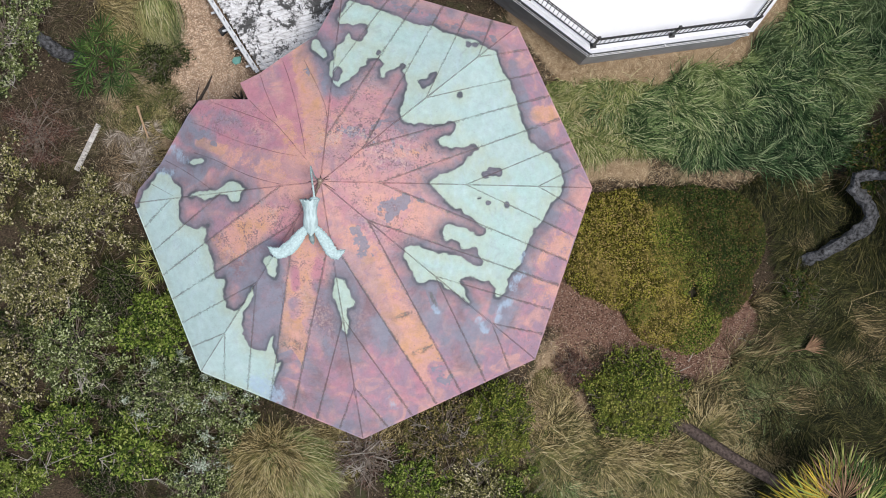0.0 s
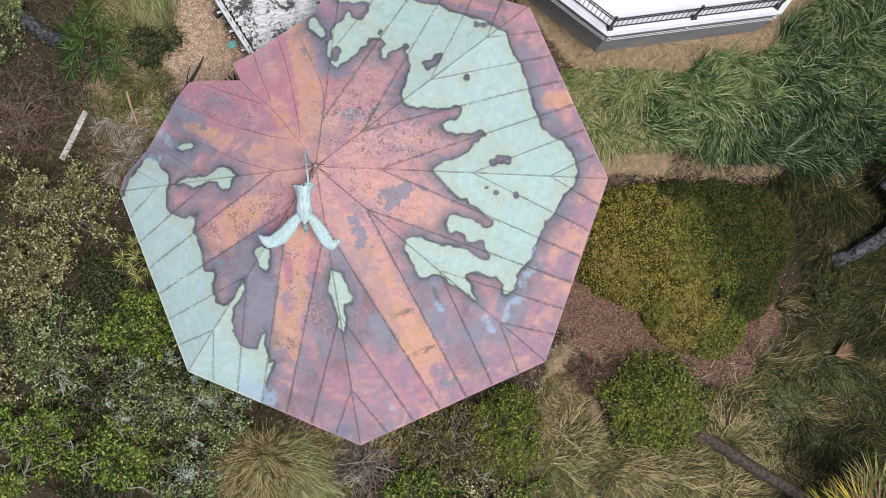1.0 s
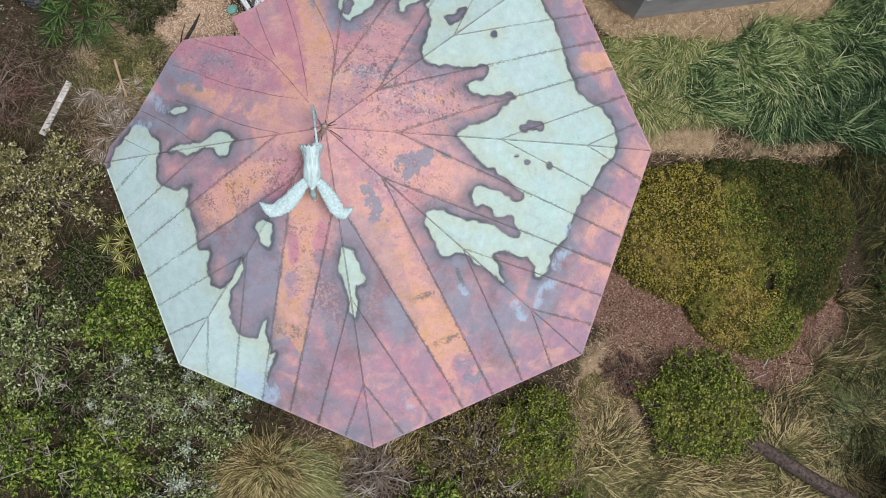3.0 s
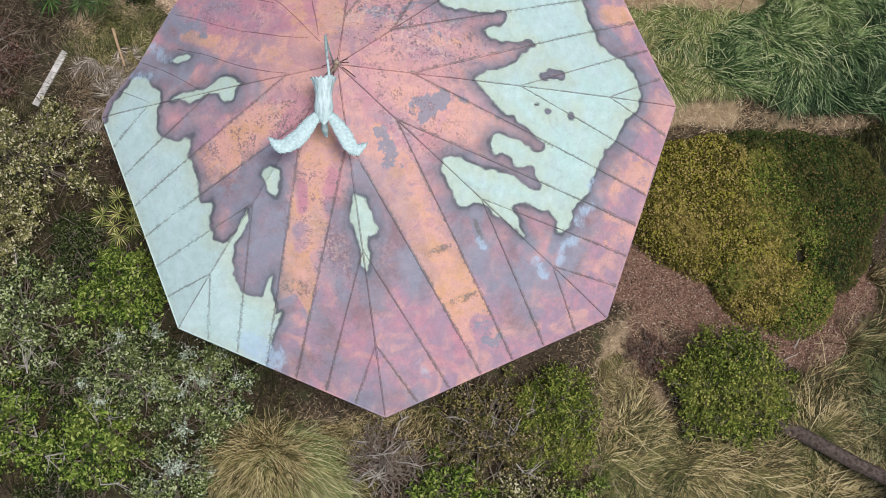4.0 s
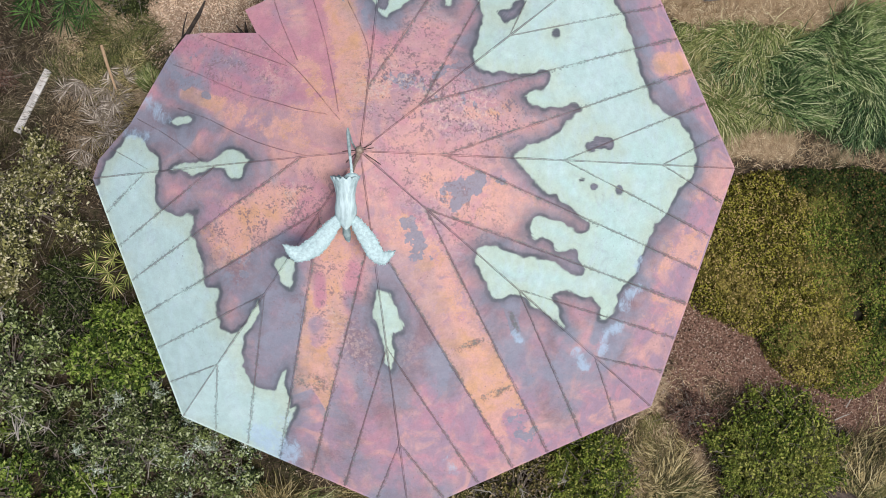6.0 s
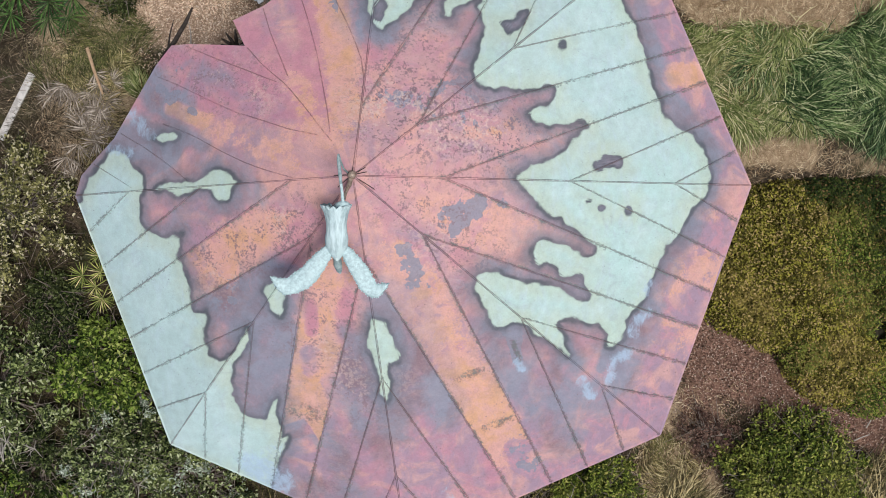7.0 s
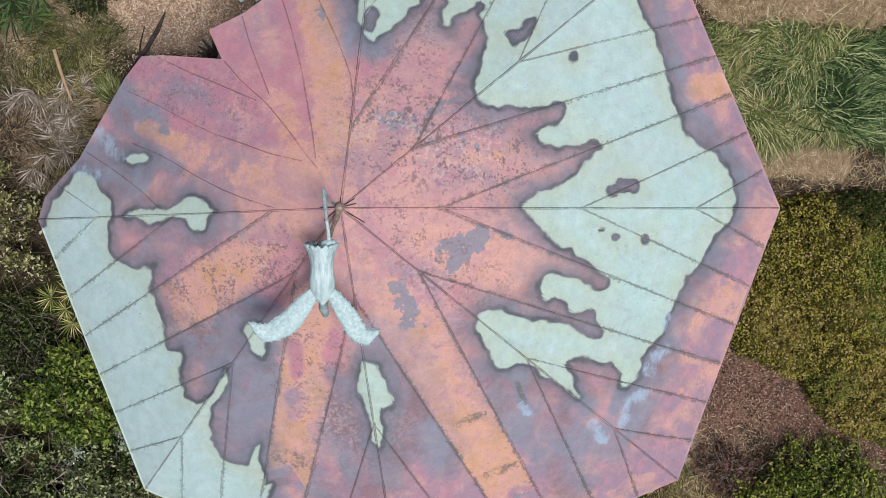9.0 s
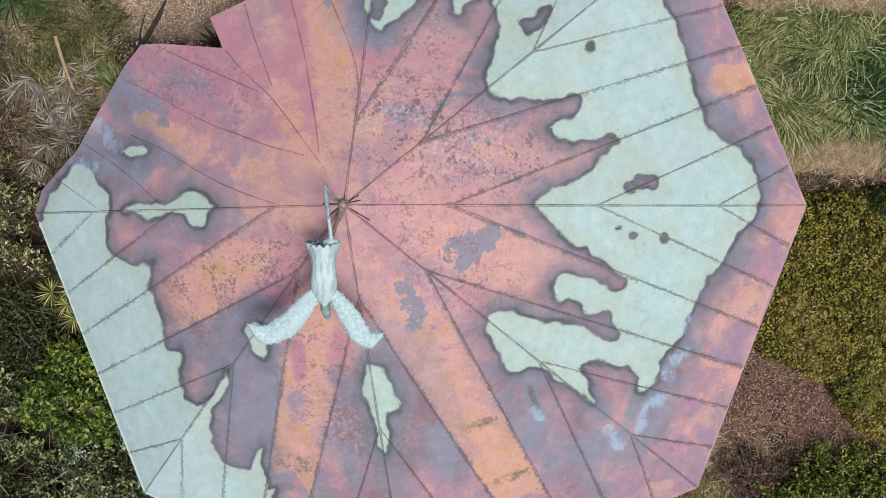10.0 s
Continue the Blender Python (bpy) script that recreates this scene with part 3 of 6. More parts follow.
# outlines of the pale green patina, in plan
OUTER_EDGE = [(-0.08, 4.53), (0.07, 4.47), (0.42, 4.34), (0.79, 4.2), (1.16, 4.03), (1.48, 3.9), (1.72, 3.9), (1.96, 3.74), (2.15, 3.69), (2.39, 3.6), (2.71, 3.5), (2.94, 3.32), (3.14, 3.25), (3.16, 3.06), (3.29, 2.78), (3.43, 2.53), (3.5, 2.27), (3.56, 1.95), (3.58, 1.82), (3.67, 1.62), (3.75, 1.47), (3.74, 1.31), (3.86, 1.14), (4.05, 1.03), (4.24, 0.92), (4.37, 0.79), (4.46, 0.6), (4.5, 0.34), (4.46, 0.09), (4.33, -0.06), (4.19, -0.18), (4.08, -0.41), (3.95, -0.63), (3.79, -0.72), (3.72, -0.9), (3.59, -1.15), (3.51, -1.27), (3.44, -1.52), (3.28, -1.68), (3.15, -1.82), (3.1, -2.06), (2.97, -2.21)]
LOWER_LOBES = [(2.85, -2.18), (2.86, -1.99), (2.74, -1.86), (2.55, -1.83), (2.36, -1.73), (2.12, -1.75), (2.03, -1.8), (2.15, -1.87), (2.19, -2.04), (2.28, -2.28), (2.16, -2.21), (1.95, -2.02), (1.8, -1.98), (1.68, -1.83), (1.45, -1.73), (1.31, -1.82), (1.17, -1.81), (1.08, -1.68), (0.99, -1.44), (0.88, -1.26), (0.89, -1.07), (1.05, -1.0), (1.23, -1.02), (1.35, -1.08), (1.53, -1.18), (1.72, -1.18), (1.96, -1.22), (2.14, -1.29), (2.26, -1.36), (2.38, -1.46), (2.54, -1.48), (2.62, -1.39), (2.51, -1.24), (2.47, -1.07), (2.33, -1.12), (2.14, -1.1), (2.09, -0.98), (1.91, -0.89), (1.78, -0.94), (1.71, -0.88), (1.71, -0.73), (1.79, -0.61), (1.93, -0.58), (2.05, -0.64), (2.23, -0.64), (2.41, -0.74), (2.53, -0.84), (2.65, -0.81)]
MIDDLE_LOBES = [(2.68, -0.69), (2.59, -0.62), (2.42, -0.46), (2.24, -0.37), (2.12, -0.25), (1.99, -0.24), (1.88, -0.12), (1.71, 0.07), (1.5, 0.32), (1.5, 0.39), (1.72, 0.5), (1.9, 0.53), (2.1, 0.62), (2.28, 0.74), (2.35, 0.88), (2.51, 0.97), (2.6, 1.06), (2.48, 1.16), (2.36, 1.1), (2.18, 1.1), (1.98, 1.07), (1.81, 1.13), (1.67, 1.26), (1.82, 1.31), (2.0, 1.37), (2.11, 1.47), (2.1, 1.63), (1.95, 1.66), (1.82, 1.61), (1.64, 1.57), (1.45, 1.61), (1.27, 1.61), (1.09, 1.61), (0.95, 1.7), (0.91, 1.89), (0.96, 2.08), (1.05, 2.33), (1.12, 2.53), (1.06, 2.73), (1.02, 2.8)]
UPPER_LOBES = [(1.1, 2.95), (1.03, 3.03), (0.94, 2.92), (0.76, 2.83), (0.67, 2.8), (0.62, 2.65), (0.53, 2.67), (0.54, 2.91), (0.64, 3.0), (0.54, 3.11), (0.27, 3.11), (0.24, 2.97), (0.12, 2.92), (0.04, 2.79), (-0.08, 2.69), (-0.23, 2.59), (-0.36, 2.47), (-0.45, 2.55), (-0.57, 2.77), (-0.56, 3.03), (-0.44, 3.15), (-0.47, 3.28), (-0.38, 3.42), (-0.24, 3.55), (-0.12, 3.73), (-0.07, 3.58), (0.06, 3.52), (0.18, 3.58), (0.28, 3.75), (0.32, 3.88), (0.17, 3.95), (-0.02, 3.91), (-0.14, 3.96), (-0.32, 3.96), (-0.39, 4.09), (-0.27, 4.18), (-0.18, 4.36)]
RIGHT_FIELD = OUTER_EDGE + LOWER_LOBES + MIDDLE_LOBES + UPPER_LOBES
LEFT_OUTER = [(-4.44, 0.87), (-4.56, 0.83), (-4.73, 0.74), (-5.06, 0.53), (-5.22, 0.45), (-3.87, -3.69), (-2.22, -4.32), (-2.2, -4.22), (-2.12, -4.03), (-2.05, -3.76), (-1.95, -3.59), (-1.91, -3.41), (-2.0, -3.46), (-1.97, -3.31), (-2.04, -3.21), (-2.07, -3.02), (-2.01, -2.8), (-2.12, -2.95), (-2.23, -3.14), (-2.36, -3.16)]
LEFT_INNER = [(-2.58, -3.03), (-2.66, -2.88), (-2.69, -2.56), (-2.67, -2.31), (-2.47, -2.08), (-2.38, -1.9), (-2.41, -1.78), (-2.51, -1.92), (-2.59, -2.08), (-2.72, -2.21), (-2.86, -2.25), (-3.01, -2.15), (-3.06, -1.98), (-3.06, -1.8), (-3.0, -1.61), (-3.02, -1.51), (-3.21, -1.52), (-3.24, -1.35), (-3.28, -1.11), (-3.34, -0.86), (-3.44, -0.66), (-3.32, -0.37), (-3.48, -0.42), (-3.67, -0.4), (-3.93, -0.32), (-3.99, -0.19), (-3.98, 0.11), (-3.89, 0.29), (-3.91, 0.48), (-4.06, 0.62), (-4.19, 0.79)]
LEFT_FIELD = LEFT_OUTER + LEFT_INNER
TOP_ISLAND = [(-0.94, 3.6), (-0.84, 3.66), (-0.74, 3.5), (-0.62, 3.3), (-0.59, 3.17), (-0.69, 3.14), (-0.82, 3.24), (-0.94, 3.36)]
LEFT_STRIP = [(-3.72, 0.28), (-3.55, 0.36), (-3.36, 0.37), (-3.1, 0.37), (-2.9, 0.48), (-2.75, 0.54), (-2.58, 0.48), (-2.43, 0.36), (-2.52, 0.25), (-2.59, 0.11), (-2.73, 0.08), (-2.81, 0.19), (-2.85, 0.27), (-3.11, 0.26), (-3.31, 0.19), (-3.42, 0.17), (-3.54, 0.27)]
LEFT_SPOT = [(-3.75, 1.03), (-3.61, 1.08), (-3.43, 1.09), (-3.35, 1.04), (-3.41, 0.97), (-3.61, 0.95)]
PETAL_SPOT = [(-2.09, -1.12), (-1.98, -1.1), (-1.84, -1.18), (-1.8, -1.33), (-1.86, -1.5), (-1.93, -1.58), (-2.04, -1.43), (-2.12, -1.24)]
DROP_SPOT = [(-0.6, -1.63), (-0.41, -1.7), (-0.33, -1.88), (-0.27, -2.07), (-0.16, -2.19), (-0.23, -2.27), (-0.37, -2.3), (-0.37, -2.49), (-0.36, -2.73), (-0.42, -2.88), (-0.52, -2.73), (-0.52, -2.48), (-0.57, -2.29), (-0.66, -2.11), (-0.66, -1.87)]
DARK_ISLAND = [(1.33, 2.59), (1.51, 2.59), (1.61, 2.71), (1.77, 2.81), (1.75, 2.65), (1.63, 2.5), (1.46, 2.4)]
DARK_SPOTS = [(2.24, 2.26, 0.075), (2.74, 0.49, 0.097), (2.88, 0.54, 0.108), (3.02, 0.52, 0.097), (2.57, -0.03, 0.038), (2.77, -0.13, 0.048), (3.2, -0.17, 0.065), (-0.38, 2.84, 0.097), (-0.41, 2.7, 0.086), (0.52, 3.26, 0.054), (2.51, 3.43, 0.065), (2.66, 3.42, 0.065), (1.41, -1.87, 0.086), (1.47, -2.03, 0.054)]
# strokes of other tarnish: x0, y0, x1, y1, half width, strength
WARM = [(-1.17, 3.34, -0.85, 1.19, 0.323, 0.78), (-1.6, 1.72, -1.1, 0.92, 0.323, 0.6), (4.02, 1.82, 4.28, 1.87, 0.215, 1.0), (-2.97, 1.23, -3.46, 1.46, 0.14, 0.9), (0.88, 1.0, 1.6, 1.12, 0.215, 0.6), (0.3, 2.43, 0.11, 2.83, 0.323, 0.5), (3.69, -1.42, 4.33, -1.15, 0.215, 0.6), (-2.87, 1.14, -1.44, 0.61, 0.269, 0.62), (0.19, -0.14, 1.55, -0.77, 0.237, 0.6), (4.32, -0.24, 4.58, -0.3, 0.161, 0.6), (-0.5, 1.35, -1.64, 0.98, 0.323, 0.62), (2.67, 3.9, 3.31, 3.63, 0.215, 0.4), (1.35, 4.49, 1.93, 4.25, 0.215, 0.5)]
SLATES = [(0.48, -0.27, 0.9, -0.08, 0.215, 0.8), (-0.14, -0.67, 0.08, -1.09, 0.172, 0.8), (1.28, 0.04, 1.39, 0.09, 0.161, 0.5), (0.43, 1.47, 0.77, 1.61, 0.269, 0.5), (-0.26, 1.49, 0.02, 1.38, 0.215, 0.5), (0.54, 1.25, 0.88, 1.17, 0.129, 0.55), (-2.79, -1.34, -2.38, -1.17, 0.215, 0.5), (-1.09, 2.96, -1.05, 2.75, 0.09, 0.6), (-3.41, 1.64, -3.5, 1.61, 0.086, 1.0), (-0.51, 2.6, -0.54, 3.08, 0.215, 0.85), (-3.5, 2.07, -3.2, 1.97, 0.15, 0.42), (1.53, -3.72, 1.75, -3.94, 0.194, 0.7), (0.24, 4.7, 3.1, 3.54, 0.108, 0.6), (1.38, -1.9, 1.51, -2.32, 0.07, 1.6), (-3.66, 1.76, -3.52, 1.68, 0.07, 0.8), (-3.18, 1.42, -3.08, 1.36, 0.06, 0.9)]
SLATES += [(x - 0.02, y, x + 0.02, y, 1.5 * r, 1.2) for x, y, r in DARK_SPOTS] + [(1.42, 2.5, 1.7, 2.72, 0.14, 1.2)]
CRUSTS = [(0.56, -2.58, 0.98, -2.44, 0.07, 0.72), (1.02, -3.35, 1.44, -3.2, 0.07, 0.72), (-1.81, -2.98, -1.38, -3.1, 0.16, 0.62), (1.42, -2.0, 1.52, -2.32, 0.05, 0.8)]
BLUES = [(3.26, -2.04, 3.32, -1.83, 0.097, 0.9), (3.32, -1.82, 3.51, -1.71, 0.097, 0.95), (2.88, -2.69, 2.95, -2.48, 0.097, 0.95), (2.97, -2.44, 3.2, -2.28, 0.097, 1.1), (2.48, -2.68, 2.62, -2.93, 0.097, 0.95), (3.44, -1.43, 3.49, -1.27, 0.097, 0.7), (-4.12, 1.4, -3.82, 1.08, 0.12, 0.85), (-4.49, 0.91, -4.14, 0.82, 0.108, 0.7), (-2.09, -4.17, -2.47, -3.89, 0.237, 1.1), (-2.04, -3.56, -2.25, -3.83, 0.129, 0.6), (0.44, -4.33, 0.55, -4.55, 0.097, 0.6), (1.5, -2.36, 1.57, -2.46, 0.075, 1.0)]
PITS = [(-0.15, 1.33, 1.22, 1.03, 0.645, 1.0), (-0.14, 1.85, 0.22, 2.72, 0.43, 0.8), (-3.0, -0.79, -1.65, -0.27, 0.43, 0.8), (-1.51, -1.44, -0.7, -2.57, 0.538, 0.7), (-3.23, 1.99, -2.34, 1.66, 0.43, 0.6), (-0.17, 0.11, 0.88, -0.75, 0.43, 0.7)]
LILACS = [(-0.88, -4.67, 0.66, -4.66, 0.43, 1.3), (-1.87, -4.0, 3.17, -3.44, 0.861, 1.0), (-2.27, -1.45, -1.66, -3.23, 0.43, 0.8), (-3.53, 1.97, -2.35, 1.34, 0.43, 0.7), (4.62, 0.45, 3.84, 3.06, 0.4, 1.1), (4.5, -0.4, 3.5, -2.9, 0.4, 1.0), (-3.0, -0.34, -1.95, -1.44, 0.43, 0.7)]
HAZES = [(-3.23, 2.05, -2.64, 1.79, 0.2, 0.4), (-3.75, 1.65, -3.36, 1.41, 0.215, 1.0), (-4.28, 1.05, -3.59, 0.77, 0.28, 1.1), (-3.37, 1.1, -2.98, 0.92, 0.161, 0.9), (-0.69, 3.41, -0.35, 2.46, 0.215, 1.1), (3.47, -2.03, 3.06, -2.78, 0.215, 0.8), (3.65, -1.6, 3.57, -1.95, 0.161, 0.7), (2.76, -2.5, 2.88, -2.21, 0.086, 1.2), (2.2, -2.05, 2.34, -2.39, 0.075, 1.2), (2.31, -2.83, 2.24, -3.45, 0.215, 0.7), (-0.01, -1.44, 0.49, -2.91, 0.28, 1.1), (-0.66, -4.95, 0.33, -4.95, 0.269, 0.7), (1.1, -2.01, 2.19, -3.55, 0.377, 0.75), (-1.35, -2.9, -1.1, -4.0, 0.323, 0.6), (-2.32, -1.56, -2.05, -3.01, 0.452, 0.9), (-1.8, -1.09, -2.78, -1.46, 0.323, 0.6), (-0.99, -2.12, -0.57, -3.35, 0.43, 0.75), (0.03, -2.35, 0.43, -3.13, 0.323, 0.7), (1.65, -2.46, 2.63, -2.9, 0.43, 0.65), (-1.87, -4.22, -1.1, -4.44, 0.323, 0.6), (-3.84, 1.85, -3.45, 1.56, 0.323, 0.75), (-4.07, 1.11, -3.69, 0.82, 0.323, 0.8), (-1.07, 3.2, -0.79, 2.45, 0.269, 0.7), (3.38, -1.04, 3.06, -2.56, 0.172, 0.8), (0.99, 2.49, 0.77, 1.91, 0.215, 0.6), (1.22, -0.88, 2.53, -1.13, 0.215, 0.5), (3.47, 2.97, 3.92, 1.51, 0.14, 0.8), (3.92, 1.51, 4.62, 0.61, 0.161, 0.9), (4.62, 0.55, 4.27, -0.35, 0.151, 0.8), (4.27, -0.35, 3.53, -1.58, 0.172, 0.9), (3.48, -1.58, 3.06, -2.34, 0.215, 0.9), (-0.38, -1.32, -0.35, -3.24, 0.344, 0.9), (-2.07, -0.99, -1.92, -2.12, 0.323, 0.95), (-2.99, -1.24, -2.27, -1.67, 0.269, 0.8), (2.31, -2.46, 2.08, -3.34, 0.269, 0.7), (-1.54, -4.33, 0.11, -4.66, 0.215, 0.5), (-3.31, -0.13, -2.19, 0.16, 0.215, 0.6), (0.98, 4.59, 3.09, 3.89, 0.161, 0.6)]
ROSES = [(-1.01, -1.32, -0.94, -2.57, 0.172, 1.0), (0.1, -3.46, 0.99, -4.11, 0.377, 0.45), (-0.79, -3.46, -0.55, -4.44, 0.377, 0.5), (-3.53, 1.97, -1.51, 1.42, 0.538, 0.7), (-2.51, 2.37, -1.28, 1.53, 0.538, 0.9), (-1.41, 3.0, -1.17, 1.54, 0.323, 0.9), (-0.73, 3.71, -0.36, 2.16, 0.323, 0.7), (-3.31, -0.02, -2.28, -0.99, 0.377, 0.6), (-1.55, -0.15, -2.26, -1.9, 0.323, 0.7), (0.54, 2.12, 1.65, 1.33, 0.323, 0.4), (0.98, 4.3, 3.31, 3.58, 0.269, 0.5), (-0.75, -3.15, -0.6, -3.45, 0.2, 0.9), (0.0, -3.3, 0.4, -3.6, 0.25, 0.6), (-1.47, -1.4, -1.44, -1.8, 0.09, 1.1)]
COOL = [(-4.61, 0.47, -3.39, -3.33, 0.968, 1.0), (-3.39, -3.33, -2.19, -4.0, 0.538, 0.6), (1.52, 3.05, 3.35, 1.32, 0.645, 0.6)]
# the middle sheet of each facet is the warmest: strength at steps from the eave (0) to the peak (1)
SHEET_HEAT = {(6, 3): ((0.05, 0.0), (0.1, 0.4), (0.2, 0.68), (0.25, 1.0), (0.42, 1.0), (0.5, 0.66), (0.85, 0.6), (0.95, 0.2)), (5, 3): ((0.255, 0.0), (0.275, 0.95), (0.4, 0.95), (0.7, 0.8), (0.85, 0.7), (0.95, 0.3)),
              (4, 3): ((0.28, 0.0), (0.36, 0.72), (0.7, 0.78), (0.85, 0.3)), (7, 3): ((0.42, 0.0), (0.47, 0.62), (0.85, 0.6), (0.95, 0.1)), (0, 3): ((0.48, 0.0), (0.52, 0.5), (0.85, 0.1)),
              (1, 3): ((0.42, 0.0), (0.47, 0.55), (0.8, 0.2)), (7, 4): ((0.0, 0.7), (0.2, 0.6), (0.26, 0.0)), (7, 2): ((0.0, 0.5), (0.22, 0.5), (0.3, 0.0)), (5, 2): ((0.0, 0.6), (0.12, 0.5), (0.18, 0.0))}


# patches of the warm sheets that have kept their rose and plum skin
COLDS = [(-1.47, -1.4, -1.46, -1.8, 0.1, 0.5), (-1.5, -2.1, -1.52, -2.35, 0.12, 0.5), (-0.9, -1.3, -0.96, -1.8, 0.14, 0.5), (-1.22, -2.6, -1.15, -2.9, 0.14, 0.55), (-1.02, -2.2, -1.1, -2.5, 0.09, 0.4), (1.5, -3.75, 1.85, -3.95, 0.16, 0.5)]


def tarnish(me, p, heat=None):
    """Writes how far each point of a sheet lies within the patina and the other tarnish."""
    green = np.max([in_poly(p, q) for q in (RIGHT_FIELD, TOP_ISLAND, LEFT_FIELD, LEFT_STRIP, LEFT_SPOT, PETAL_SPOT, DROP_SPOT)], 0)
    for x, y, r in DARK_SPOTS:
        green = np.minimum(green, np.linalg.norm(p - (x, y), axis=1) - r)
    green = np.minimum(green, -in_poly(p, DARK_ISLAND))
    for a, b in zip(LEAF_BASE[10:-1], LEAF_BASE[11:]):
        a, e = np.array(a), np.array(b) - np.array(a)
        t = np.clip(((p - a) @ e) / (e @ e), 0, 1)
        green = np.minimum(green, np.linalg.norm(p - a - t[:, None] * e, axis=1) - 0.11)
    warm = streaks(p, WARM)
    if heat is not None:
        warm = np.maximum(warm, heat) - streaks(p, COLDS)
    for key, v in (("patina", green), ("warm", warm), ("slate", streaks(p, SLATES)), ("blue", streaks(p, BLUES)), ("pitted", streaks(p, PITS)), ("cool", streaks(p, COOL)), ("lilac", streaks(p, LILACS)), ("haze", streaks(p, HAZES)), ("rose", streaks(p, ROSES))):
        me.attributes.new(key, "FLOAT", "POINT").data.foreach_set("value", v)


def sheet(name, cols, parent, heat=None, crusty=True):
    """A copper sheet over columns of points in plan, each from the eave up."""
    cols = np.asarray(cols)
    nc, nr = cols.shape[:2]
    p = cols.reshape(-1, 2)
    z = roof_height(p)
    i = np.arange(nc * nr).reshape(nc, nr)
    f = np.stack([i[:-1, :-1], i[1:, :-1], i[1:, 1:], i[:-1, 1:]], -1).reshape(-1, 4)
    me = bpy.data.meshes.new(name)
    me.from_pydata(np.c_[p, z].tolist(), [], f.tolist())
    warm = None
    if heat:
        v = np.tile(np.linspace(0, 1, nr), nc)
        warm = np.interp(v, *zip(*heat))
    tarnish(me, p, warm)
    side = np.abs(np.arange(nc) / (nc - 1) - 0.5) * 2
    across = np.linalg.norm(cols[0] - cols[-1], axis=1)
    gap = (1 - side)[:, None] * across[None, :] / 2
    me.attributes.new("border", "FLOAT", "POINT").data.foreach_set("value", np.maximum(np.clip(1 - gap / 0.075, 0, 1).ravel() * crusty, streaks(p, CRUSTS)))
    return settle(name, me, COPPER, parent, smooth=True)


def seam(name, path, parent, wide=0.012, high=0.022):
    """A raised folded seam along the roof through the points of a path in plan."""
    q = np.array(path, float)
    along = np.r_[0, np.cumsum(np.linalg.norm(np.diff(q, axis=0), axis=1))]
    n = max(3, int(along[-1] / 0.14))
    t = np.linspace(0, along[-1], n)
    mid = np.c_[np.interp(t, along, q[:, 0]), np.interp(t, along, q[:, 1])]
    d = unit(np.gradient(mid, axis=0))
    s = np.c_[-d[:, 1], d[:, 0]]
    w = wide * rng.uniform(0.75, 1.25, n)[:, None]
    z = roof_height(mid)
    hi = z + high * rng.uniform(0.75, 1.15, n)
    rows = np.stack([np.c_[mid - s * w, z - 0.01], np.c_[mid - s * w * 0.4, hi], np.c_[mid + s * w * 0.4, hi], np.c_[mid + s * w, z - 0.01]], 1)
    i = np.arange(4 * n).reshape(n, 4)
    f = np.concatenate([np.stack([i[:-1, k], i[:-1, k + 1], i[1:, k + 1], i[1:, k]], -1) for k in range(3)])
    f = f.tolist() + [i[0, ::-1].tolist(), i[-1].tolist()]
    me = bpy.data.meshes.new(name)
    me.from_pydata(rows.reshape(-1, 3).tolist(), [], f)
    tarnish(me, rows.reshape(-1, 3)[:, :2])
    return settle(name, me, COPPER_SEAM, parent)


